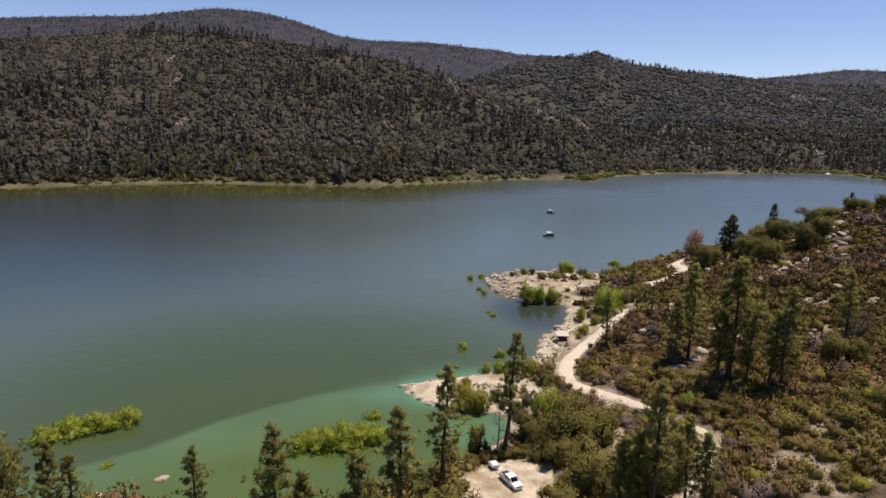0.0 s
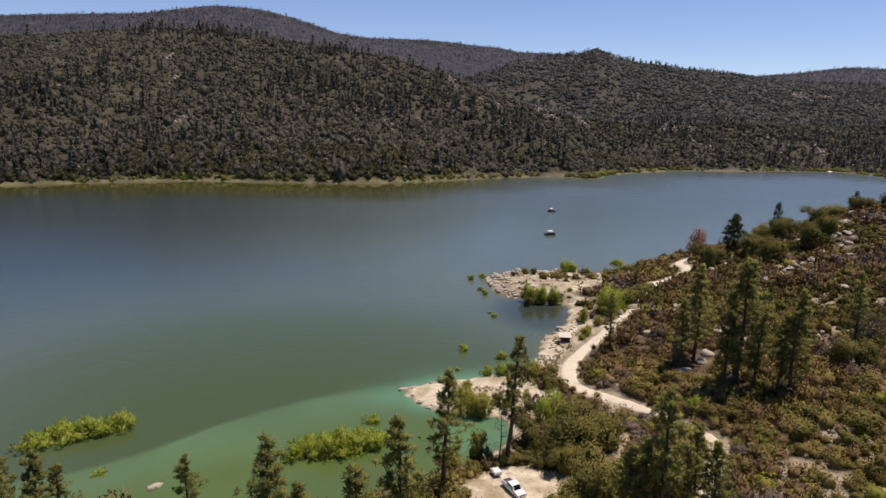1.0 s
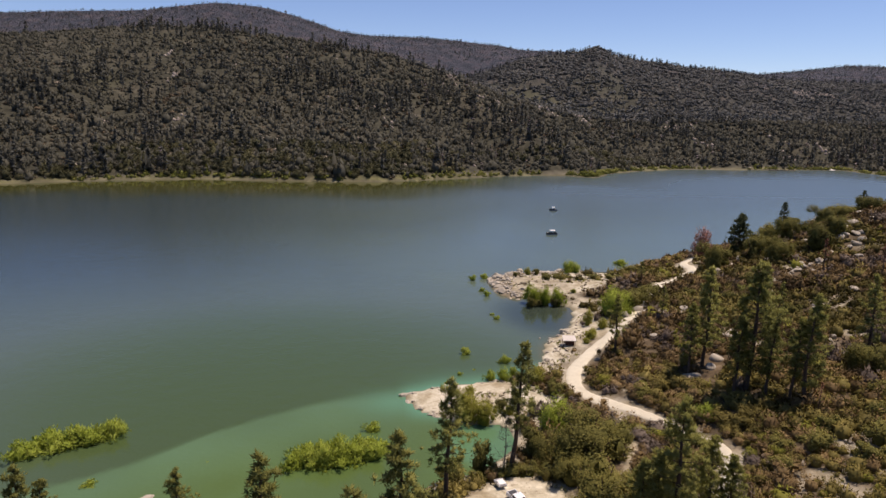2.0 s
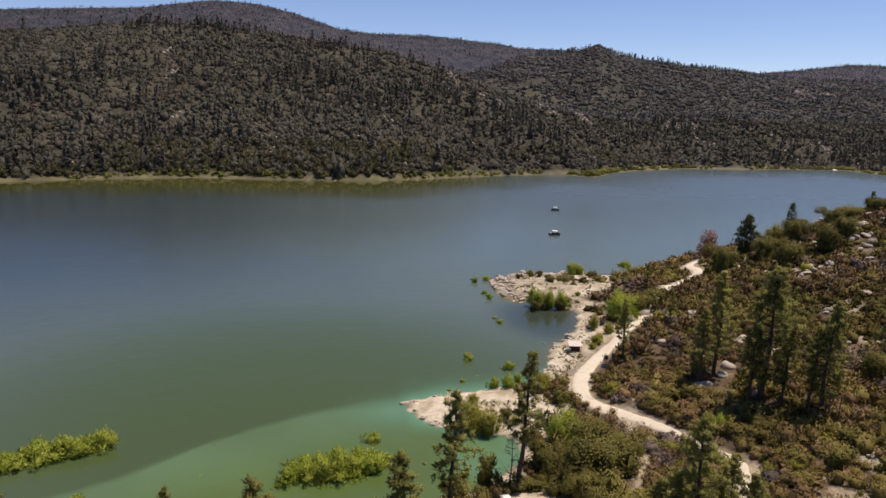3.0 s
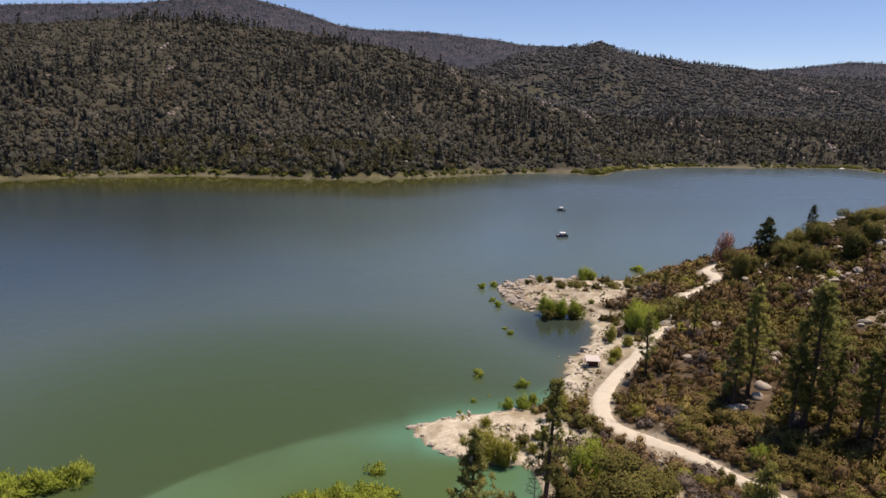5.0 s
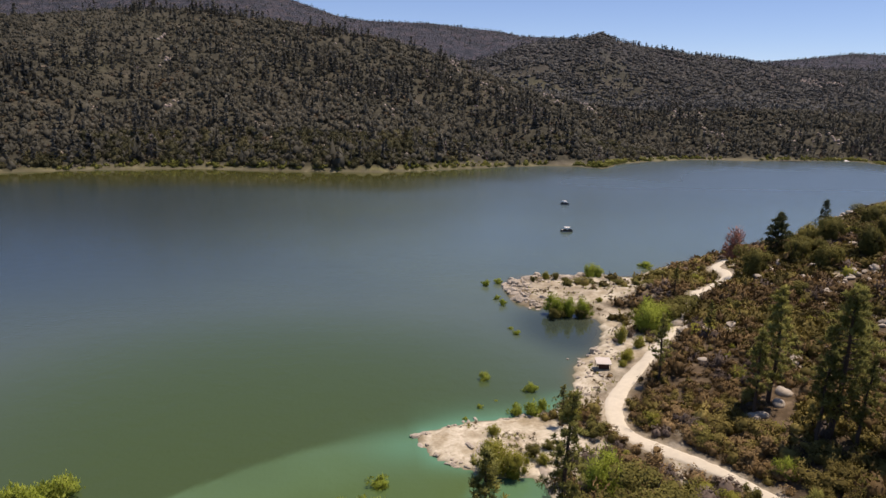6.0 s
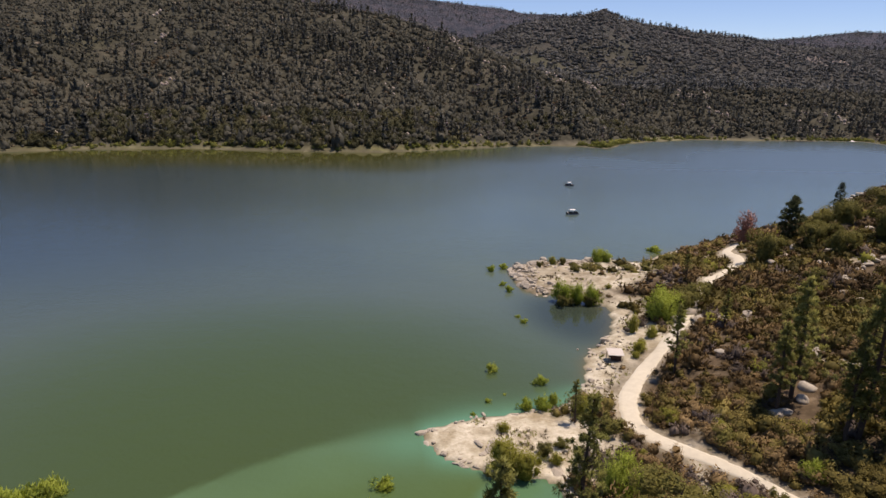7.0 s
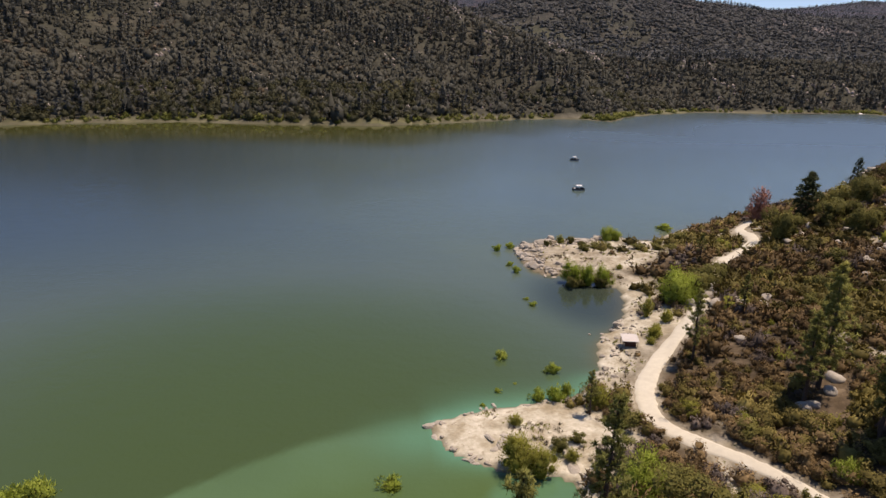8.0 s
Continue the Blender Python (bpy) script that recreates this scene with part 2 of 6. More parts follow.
def ground_material():
    m, tree, b = material("ground", 0.93, 0.0, 0.15)
    fine, mid, broad = noise_at(tree, 1.6, 8, 0.7), noise_at(tree, 0.3, 5, 0.6), noise_at(tree, 0.02, 5, 0.6)
    earth = ramp(tree, mid, [(0.25, (0.048, 0.034, 0.019)), (0.45, (0.074, 0.053, 0.030)), (0.6, (0.115, 0.084, 0.050)), (0.8, (0.24, 0.185, 0.12))])
    slope = ramp(tree, broad, [(0.3, (0.036, 0.035, 0.024)), (0.5, (0.050, 0.048, 0.032)), (0.66, (0.068, 0.062, 0.043)), (0.82, (0.10, 0.088, 0.066))])
    slope = blend(tree, maths(tree, "MULTIPLY", maths(tree, "GREATER_THAN", noise_at(tree, 0.05, 9, 0.75), 0.66), 0.6), slope, (0.30, 0.235, 0.18))
    slope = blend(tree, 0.6, slope, ramp(tree, noise_at(tree, 0.13, 6, 0.7), [(0.35, (0.12, 0.12, 0.12)), (0.68, (0.75, 0.75, 0.75))]), "OVERLAY")
    base = blend(tree, attribute(tree, "wild"), earth, slope)
    base = blend(tree, attribute(tree, "meadow"), base, ramp(tree, noise_at(tree, 0.04, 7, 0.7), [(0.3, (0.056, 0.058, 0.030)), (0.5, (0.076, 0.076, 0.040)), (0.7, (0.098, 0.092, 0.054))]))
    # remote ridges: distance haze is mixed into the ground colour as blue-grey
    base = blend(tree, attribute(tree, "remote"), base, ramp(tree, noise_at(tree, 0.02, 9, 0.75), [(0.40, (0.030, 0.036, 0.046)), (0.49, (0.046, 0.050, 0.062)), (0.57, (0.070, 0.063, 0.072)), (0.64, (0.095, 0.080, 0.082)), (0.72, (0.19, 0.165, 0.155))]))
    sand = ramp(tree, mid, [(0.25, (0.272, 0.232, 0.155)), (0.48, (0.423, 0.381, 0.278)), (0.72, (0.585, 0.541, 0.42))])
    sand = blend(tree, maths(tree, "MULTIPLY", maths(tree, "GREATER_THAN", noise_at(tree, 0.9, 6, 0.7), 0.61), 0.55), sand, (0.19, 0.148, 0.09))
    sand = blend(tree, ramp(tree, noise_at(tree, 0.16, 6, 0.7), [(0.46, (0, 0, 0)), (0.64, (0.7, 0.7, 0.7))]), sand, (0.215, 0.168, 0.09))
    base = blend(tree, attribute(tree, "sand"), base, sand)
    base = blend(tree, attribute(tree, "reeds"), base, ramp(tree, mid, [(0.3, (0.10, 0.11, 0.028)), (0.7, (0.20, 0.18, 0.075))]))
    base = blend(tree, attribute(tree, "wet"), base, (0.075, 0.07, 0.038))
    base = blend(tree, 0.5, base, ramp(tree, fine, [(0.25, (0.35, 0.35, 0.35)), (0.75, (0.85, 0.85, 0.85))]), "OVERLAY")
    tree.links.new(base, b.inputs["Base Color"])
    relief(tree, b, fine, 0.6, 0.12)
    close = b.inputs["Normal"].links[0].from_node
    brushy = node(tree, "ShaderNodeBump", Distance=16.0)
    tree.links.new(noise_at(tree, 0.05, 6, 0.7), brushy.inputs["Height"])
    tree.links.new(attribute(tree, "remote"), brushy.inputs["Strength"])
    tree.links.new(brushy.outputs[0], close.inputs["Normal"])
    return m


def water_material():
    m, tree, b = material("lake_water", 0.09, 0.0, 0.5)
    b.inputs["IOR"].default_value = 1.33
    drift = noise_at(tree, 0.012, 5, 0.6)
    deep = ramp(tree, drift, [(0.3, (0.070, 0.099, 0.082)), (0.7, (0.085, 0.116, 0.079))])
    green = ramp(tree, noise_at(tree, 0.05, 4, 0.6), [(0.3, (0.079, 0.140, 0.056)), (0.7, (0.083, 0.150, 0.072))])
    green = blend(tree, attribute(tree, "silt"), green, ramp(tree, noise_at(tree, 0.08, 5, 0.6), [(0.3, (0.072, 0.117, 0.026)), (0.7, (0.080, 0.136, 0.040))]))
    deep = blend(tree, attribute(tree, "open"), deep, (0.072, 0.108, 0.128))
    # darker water on the left, from y 120 outwards
    deep = blend(tree, attribute(tree, "west_dark"), deep, (0.032, 0.049, 0.050))
    # green algae tone; off the far shore it paints the slope's reflection
    colour = blend(tree, attribute(tree, "algae_reflection"), deep, (0.047, 0.075, 0.023))
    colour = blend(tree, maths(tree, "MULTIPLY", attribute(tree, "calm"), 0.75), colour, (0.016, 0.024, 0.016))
    # olive reflection of the far slope, put into the water colour
    colour = blend(tree, maths(tree, "MULTIPLY", attribute(tree, "shore_reflection"), 0.9), colour, (0.062, 0.064, 0.018))
    colour = blend(tree, attribute(tree, "plume"), colour, green)
    colour = blend(tree, attribute(tree, "shoal"), colour, (0.09, 0.225, 0.135))
    colour = blend(tree, attribute(tree, "bank"), colour, (0.115, 0.10, 0.042))
    tree.links.new(colour, b.inputs["Base Color"])
    ripple = maths(tree, "ADD", maths(tree, "MULTIPLY", noise_at(tree, 0.9, 4, 0.65), 0.5), maths(tree, "MULTIPLY", noise_at(tree, 0.22, 3, 0.5), 1.0))
    calm = attribute(tree, "calm")
    tree.links.new(maths(tree, "ADD", maths(tree, "SUBTRACT", 0.09, maths(tree, "MULTIPLY", calm, 0.085)), maths(tree, "MULTIPLY", attribute(tree, "open"), 0.2)), b.inputs["Roughness"])
    relief(tree, b, maths(tree, "MULTIPLY", ripple, maths(tree, "SUBTRACT", 1.0, maths(tree, "MULTIPLY", calm, 0.94))), 0.5, 0.2)
    return m


GROUND = ground_material()
WATER = water_material()
TRACK = mottled("graded_granite_track", [(0.452, 0.406, 0.303), (0.575, 0.528, 0.402), (0.668, 0.624, 0.492)], 1.1, 0.95, 0.3, 0.04)
GRANITE = mottled("weathered_granite", [(0.160, 0.136, 0.105), (0.320, 0.281, 0.217), (0.416, 0.367, 0.290), (0.512, 0.468, 0.378)], 0.7, 0.9, 0.7, 0.12)
BARK = mottled("pine_bark", [(0.035, 0.026, 0.02), (0.075, 0.052, 0.038), (0.13, 0.09, 0.065)], 0.25, 0.95, 0.8, 0.04)
DEAD_WOOD = mottled("bleached_wood", [(0.13, 0.10, 0.08), (0.22, 0.18, 0.15), (0.32, 0.27, 0.23)], 0.25, 0.9, 0.6, 0.02)
NEEDLES = foliage("pine_needles", [(0.058, 0.067, 0.022), (0.143, 0.151, 0.045), (0.264, 0.264, 0.076), (0.407, 0.387, 0.117)], 0.45)
DARK_NEEDLES = foliage("fir_needles", [(0.03, 0.042, 0.02), (0.055, 0.068, 0.028), (0.10, 0.108, 0.04)], 0.15)
RUST_NEEDLES = foliage("dead_needles", [(0.143, 0.055, 0.039), (0.253, 0.110, 0.077), (0.330, 0.176, 0.132)], 0.15)
OAK = foliage("oak_leaves", [(0.046, 0.046, 0.013), (0.105, 0.100, 0.027), (0.204, 0.185, 0.049), (0.329, 0.286, 0.088)], 0.3)
WILLOW = foliage("willow_leaves", [(0.150, 0.196, 0.027), (0.238, 0.298, 0.040), (0.328, 0.384, 0.066), (0.410, 0.440, 0.108)], 0.42)
PALE_WILLOW = foliage("pale_willow_leaves", [(0.196, 0.201, 0.034), (0.299, 0.293, 0.057), (0.391, 0.368, 0.098)], 0.5)
SCRUB = foliage("scrub_leaves", [(0.027, 0.023, 0.007), (0.088, 0.072, 0.020), (0.195, 0.158, 0.045), (0.389, 0.307, 0.099)], 0.14)
BROWN_SCRUB = foliage("dry_scrub_leaves", [(0.034, 0.023, 0.011), (0.101, 0.067, 0.029), (0.220, 0.150, 0.067), (0.439, 0.307, 0.151)], 0.12)
GREY_SCRUB = foliage("grey_scrub_twigs", [(0.059, 0.045, 0.035), (0.128, 0.100, 0.078), (0.246, 0.196, 0.155)], 0.12)
STRAW = foliage("dry_straw", [(0.15, 0.115, 0.06), (0.23, 0.18, 0.10), (0.32, 0.255, 0.15)], 0.3)
# olive leaves with extra blue that stands for haze over the lake
HAZED_FAR_LEAVES = foliage("hazed_far_scrub_leaves", [(0.056, 0.056, 0.044), (0.083, 0.082, 0.062), (0.118, 0.112, 0.084), (0.177, 0.160, 0.120)], 0.32)
FAR_WILLOW = foliage("far_willow_leaves", [(0.108, 0.121, 0.030), (0.169, 0.182, 0.043), (0.243, 0.243, 0.068), (0.311, 0.297, 0.101)], 0.35)
OUTCROP = mottled("pinkish_outcrop_granite", [(0.150, 0.122, 0.100), (0.263, 0.215, 0.177), (0.375, 0.319, 0.269), (0.450, 0.394, 0.338)], 2.5, 0.92, 0.7, 0.3)
FAR_DRY = foliage("far_dry_brush", [(0.062, 0.048, 0.030), (0.098, 0.075, 0.047), (0.15, 0.115, 0.074)], 0.2)
FAR_NEEDLES = foliage("far_conifer_needles", [(0.060, 0.065, 0.057), (0.099, 0.101, 0.086), (0.156, 0.153, 0.122)], 0.38)
FAR_BARE = foliage("far_bare_wood", [(0.105, 0.085, 0.085), (0.17, 0.14, 0.135), (0.23, 0.195, 0.185)], 0.05)
# foliage of the hills behind has distance haze in its colours: paler, bluer
HAZED_HILL_LEAVES = foliage("hazed_hill_brush_leaves", [(0.077, 0.081, 0.079), (0.108, 0.110, 0.103), (0.145, 0.143, 0.130), (0.198, 0.185, 0.163)], 0.32)
HAZED_HILL_NEEDLES = foliage("hazed_hill_conifer_needles", [(0.061, 0.069, 0.071), (0.095, 0.105, 0.105), (0.145, 0.151, 0.145)], 0.25)
FAR_OAK = foliage("far_oak_leaves", [(0.034, 0.037, 0.020), (0.058, 0.059, 0.030), (0.092, 0.088, 0.043), (0.142, 0.128, 0.064)], 0.28)
WHITE_PAINT = mottled("white_car_paint", [(0.66, 0.66, 0.65), (0.76, 0.76, 0.75), (0.82, 0.82, 0.81)], 0.8, 0.35, 0.05, 0.003, 0.5, 0.0, False)
WHITE_METAL = mottled("white_painted_metal", [(0.60, 0.58, 0.54), (0.74, 0.72, 0.68), (0.82, 0.80, 0.76)], 0.6, 0.55, 0.1, 0.005, 0.4, 0.0, False)
FADED_ROOF = mottled("faded_roof_paint", [(0.40, 0.36, 0.31), (0.52, 0.475, 0.41), (0.62, 0.575, 0.51)], 0.5, 0.7, 0.1, 0.005, 0.3, 0.0, False)
GLASS = material("dark_car_glass", 0.06, 0.0, 0.6)[0]
GLASS.node_tree.nodes["Principled BSDF"].inputs["Base Color"].default_value = (0.012, 0.014, 0.016, 1)
RUBBER = mottled("black_rubber", [(0.012, 0.012, 0.012), (0.025, 0.024, 0.023), (0.04, 0.038, 0.035)], 0.1, 0.85, 0.4, 0.004, 0.2, 0.0, False)
STEEL = mottled("dull_steel", [(0.22, 0.22, 0.22), (0.33, 0.33, 0.33), (0.45, 0.45, 0.44)], 0.2, 0.45, 0.2, 0.003, 0.5, 0.8, False)
DARK_METAL = mottled("dark_painted_metal", [(0.025, 0.025, 0.027), (0.045, 0.044, 0.045), (0.07, 0.07, 0.068)], 0.3, 0.5, 0.2, 0.003, 0.4, 0.0, False)
LAMP_GLASS = mottled("lamp_glass", [(0.55, 0.55, 0.52), (0.7, 0.7, 0.68)], 0.2, 0.15, 0.05, 0.002, 0.6, 0.0, False)
RED_LAMP = mottled("red_lamp_glass", [(0.25, 0.012, 0.01), (0.4, 0.02, 0.015)], 0.2, 0.2, 0.05, 0.002, 0.6, 0.0, False)
WOOD = mottled("weathered_planks", [(0.10, 0.075, 0.055), (0.18, 0.14, 0.105), (0.27, 0.22, 0.175)], 0.3, 0.9, 0.4, 0.01, 0.2, 0.0, False)
RED_BOARD = mottled("red_brown_boards", [(0.045, 0.022, 0.017), (0.075, 0.036, 0.027), (0.11, 0.056, 0.042)], 0.3, 0.85, 0.3, 0.01, 0.2, 0.0, False)
CONCRETE = mottled("pale_concrete", [(0.42, 0.39, 0.35), (0.55, 0.52, 0.47), (0.64, 0.61, 0.56)], 0.8, 0.9, 0.3, 0.01)
BLUE_CLOTH = mottled("faded_blue_canvas", [(0.05, 0.09, 0.16), (0.09, 0.15, 0.25)], 0.4, 0.8, 0.2, 0.004, 0.2, 0.0, False)

# ---- mesh helpers ----
def mesh_of(name, verts, faces, mat=None, smooth=False, normals=None, **fields):
    """A mesh from arrays; faces is an array of quads or triangles, or a list. fields: float attributes by vertex."""
    me = bpy.data.meshes.new(name)
    v = np.asarray(verts, np.float32)
    if isinstance(faces, np.ndarray):
        held = faces >= 0       # a triangle among quads has -1 as its fourth corner
        flat = faces[held]
        start = np.cumsum(held.sum(1)) - held.sum(1)
        me.vertices.add(len(v))
        me.vertices.foreach_set("co", v.ravel())
        me.loops.add(len(flat))
        me.loops.foreach_set("vertex_index", flat.astype(np.int32))
        me.polygons.add(len(faces))
        me.polygons.foreach_set("loop_start", start.astype(np.int32))
        me.update(calc_edges=True)
    else:
        me.from_pydata(v.tolist(), [], faces)
    if smooth:
        me.polygons.foreach_set("use_smooth", np.ones(len(me.polygons), bool))
    if normals is not None:
        me.attributes.new("custom_normal", "FLOAT_VECTOR", "POINT").data.foreach_set("vector", np.asarray(normals, np.float32).ravel())
    for key, value in fields.items():
        me.attributes.new(key, "FLOAT", "POINT").data.foreach_set("value", np.asarray(value, np.float32))
    if mat:
        me.materials.append(mat)
    return me


def part(name, me, parent, label="", m=None):
    ob = new(name, me)
    ob.parent = parent
    if m is not None:
        ob.matrix_basis = m
    return tagged(ob, label)


def bm_mesh(name, bm, mat, smooth=False):
    me = bpy.data.meshes.new(name)
    bm.to_mesh(me)
    bm.free()
    if smooth:
        me.polygons.foreach_set("use_smooth", np.ones(len(me.polygons), bool))
    me.materials.append(mat)
    return me


def axis(*runs):
    """Grid lines: (start, end, spacing) one after the other."""
    out = [np.arange(a, b, s) for a, b, s in runs]
    return np.concatenate(out + [[runs[-1][1]]])


def growing(a, b, first, last):
    """Grid lines from a to b whose spacing grows from first to last."""
    out, at = [], a
    while abs(at - a) < abs(b - a):
        out.append(at)
        at += math.copysign(first + (last - first) * abs(at - a) / abs(b - a), b - a)
    return np.array(out)


def sheet(xs, ys):
    x, y = np.meshgrid(xs, ys)
    n, m = len(xs), len(ys)
    i = (np.arange(m - 1)[:, None] * n + np.arange(n - 1)[None]).ravel()
    return x.ravel(), y.ravel(), np.stack([i, i + 1, i + n + 1, i + n], 1)


# ---- ground: one sheet from behind the camera to the last ridge ----
def near_sand(x, y, dn, dr):
    """How sandy the near ground is, from 0 to 1."""
    path = (1 - step(0.7, 2.0, to_line(x, y, FOOTPATH) + 0.7 * value_noise(x, y, 3, 27))) * 0.8
    spit = step(0, 1, 1.6 - ((x - 17) / 20) ** 2 - ((y - 131) / 13) ** 2)
    beach = (1 - step(4, 11, dn + 4 * value_noise(x, y, 6, 22))) * step(30, 38, x) * (1 - step(245, 262, y)) * step(138, 148, y)
    point = step(0, 0.7, 1.5 - ((x - 60) / 27) ** 2 - ((y - 233) / 20) ** 2) * (0.78 + 0.3 * value_noise(x, y, 7, 25))
    verge = (1 - step(1.2, 3.0 + 1.2 * step(118, 132, y), dr + 1.0 * value_noise(x, y, 5, 12))) * 0.75
    lot = 1 - step(0.9, 1.9, ((x - LOT[0]) / LOT[2]) ** 2 + ((y - LOT[1]) / LOT[3]) ** 2 + 0.35 * value_noise(x, y, 4, 13))
    rim = (1 - step(1.5, 4.5, dn)) * 0.8
    bare = step(0.6, 0.85, value_noise(x, y, 13, 14) + 0.35 * value_noise(x, y, 4, 15)) * 0.6
    bare = bare * (1 - step(255, 275, y))
    rim = rim * (1 - 0.7 * step(262, 285, y))
    foot = step(0, 0.8, 1.2 - ((x - 84) / 26) ** 2 - ((y - 84) / 13) ** 2) * step(-0.2, 0.25, value_noise(x, y, 6, 16)) * 0.62
    flat = step(0, 0.6, 1.3 - ((x - 60) / 8) ** 2 - ((y - 178) / 12) ** 2) * 0.9
    rocky = step(200, 208, y) * (1 - step(63, 70, x)) * (1 - step(4, 8, dn + 2 * value_noise(x, y, 4, 26)))
    point = point * (1 - 0.7 * rocky)
    beach = beach * (1 - 0.7 * rocky)
    rim = rim * (1 - 0.7 * rocky)
    return np.clip(np.maximum.reduce([flat, path, spit, beach, point, verge, lot, rim, bare, foot]), 0, 1) * (dn > -3)


def build_ground():
    xs = np.concatenate([growing(-110, -4700, 4, 260)[::-1], axis((-109, -56, 3.0), (-56, 150, 1.5)), growing(150.5, 330, 1.6, 8), growing(336, 1300, 12, 30), growing(1310, 4700, 16, 260), [4700]])
    ys = np.concatenate([growing(50, -900, 3, 90)[::-1], axis((52, 262, 1.5)), growing(263, 520, 1.6, 12), axis((524, 820, 10.0), (820, 1250, 18.0)), growing(1262, 1800, 22, 32), growing(1810, 3100, 30, 44), growing(3130, 4700, 40, 200), [4700]])
    x, y, faces = sheet(xs, ys)
    h, dn, df, dr = survey(x, y)
    near = dn >= df
    wild = np.where(near, step(0.0, 0.5, value_noise(x, y, 16, 11)) * 0.25 + step(262, 285, y) * 0.8, 1.0)
    sand = np.where(near, near_sand(x, y, dn, dr), (1 - step(3, 11, df + 7 * value_noise(x, y, 40, 17))) * 0.2)
    reeds = np.where(near, 0, step(-4, 2, df) * (1 - step(4, 11, df + 6 * value_noise(x, y, 30, 18))) * (0.45 + 0.3 * value_noise(x, y, 55, 23)))
    u = x / np.maximum(y, 1)
    open_slope = step(0.14, 0.2, u) * (1 - step(0.34, 0.42, u)) * step(1120, 1250, y) * (1 - step(1600, 1690, y)) * step(-0.1, 0.5, value_noise(x + 0.6 * y, y * 0.4, 60, 19)) * 0.8
    open_slope = np.maximum(open_slope, step(-0.7, -0.5, u) * (1 - step(-0.33, -0.26, u)) * step(760, 830, y) * (1 - step(1000, 1100, y)) * step(0.1, 0.5, value_noise(x, y, 70, 20)) * 0.3)
    meadow = np.where(near, step(0.1, 0.5, value_noise(x, y, 8, 21)) * step(0, 0.4, 1.3 - ((x - 66) / 22) ** 2 - ((y - 226) / 16) ** 2) * 0.5, open_slope)
    meadow = meadow * (0.75 + 0.25 * value_noise(x, y, 35, 24))
    wet = 1 - step(-0.1, 0.12, h)
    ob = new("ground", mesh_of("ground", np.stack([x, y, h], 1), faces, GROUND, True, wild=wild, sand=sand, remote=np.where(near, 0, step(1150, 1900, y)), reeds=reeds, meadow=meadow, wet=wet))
    return tagged(ob, "brown granite soil and pale sand of lakeshore and hills", "ground", kind="structure")


# ---- the lake ----
PLUME = [(-140, 84), (-90, 93), (-72, 99), (-59, 104), (-49, 110), (-42, 115.5), (-36, 121), (-27.6, 127.5), (-18, 132), (-7.7, 135.5), (3.3, 139), (14, 143.5), (24, 146), (33, 149), (44, 152)]


def build_lake():
    xs = np.concatenate([growing(-112, -4700, 4, 260)[::-1], axis((-110, -70, 2.5), (-70, 44, 1.5)), growing(45, 900, 1.8, 40), growing(910, 4700, 30, 260), [4700]])
    ys = np.concatenate([growing(64, -900, 4, 90)[::-1], axis((66, 84, 3.0), (84, 152, 1.5)), growing(153, 560, 1.6, 22), axis((570, 800, 14.0)), growing(806, 1300, 8, 40), [1400]])
    x, y, faces = sheet(xs, ys)
    h, dn, df, dr = survey(x, y)
    q = np.array(PLUME, float)
    edge = np.interp(x, q[:, 0], q[:, 1]) + 0.8 * value_noise(x, y, 11, 30) + 0.3 * value_noise(x, y, 4, 31) - y
    soft = 0.8 + 3.0 * step(-24, 6, x)
    plume = np.clip((edge + soft) / (2 * soft), 0, 1) * step(-120, -60, x) * (0.82 + 0.25 * value_noise(x, y, 14, 32))
    shoal = np.exp(-np.abs(np.minimum(dn, 0)) / 3.2) * step(-2, 4, x) * (1 - step(34, 46, x)) * step(120, 128, y) * (1 - step(150, 158, y))
    shoal = np.maximum(shoal, 0.55 * np.exp(-((x - 1) / 8) ** 2 - ((y - 133) / 6) ** 2))
    shoal = np.maximum(shoal, 0.45 * step(0, 0.6, 1.2 - ((x - 18) / 9) ** 2 - ((y - 114) / 9) ** 2))
    algae_reflection = step(-1.6, 1.0, 1.0 - ((x + 26) / 60) ** 2 - ((y - 140) / 52) ** 2)
    # far-shore term: olive slope reflection painted in, fading to the right
    algae_reflection = np.maximum(algae_reflection, (1 - step(12, 70, -df)) * 0.8 * (1 - step(-20, 180, x)))
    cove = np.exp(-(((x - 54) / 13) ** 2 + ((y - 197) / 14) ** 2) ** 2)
    # band off the far shore: smoother, and tinted as if mirroring the slope
    shore_reflection = (1 - step(35, 120, -df + 20 * value_noise(x, y, 60, 33))) * (df < 2) * (1 - 0.75 * step(-20, 160, x))
    calm = np.maximum(np.exp(-(((x - 51) / 16) ** 2 + ((y - 195) / 21) ** 2) ** 2), shore_reflection)
    bank = np.exp(np.minimum(dn, 0) / (1.3 + 1.2 * cove)) * step(150, 160, y) * (0.8 - 0.3 * cove)
    ob = new("lake_water", mesh_of("lake_water", np.stack([x, y, 0 * x], 1), faces, WATER, True, plume=plume, silt=step(2, 26, edge), shoal=np.clip(shoal, 0, 1), algae_reflection=algae_reflection, bank=bank, west_dark=step(120, 270, y) * (1 - step(-150, 50, x)), open=step(240, 560, y) * (0.35 + 0.65 * step(-160, 200, x)) * (1 - shore_reflection), calm=calm, shore_reflection=shore_reflection))
    return tagged(ob, "calm green reservoir water with a milky turquoise plume", "water", kind="structure")


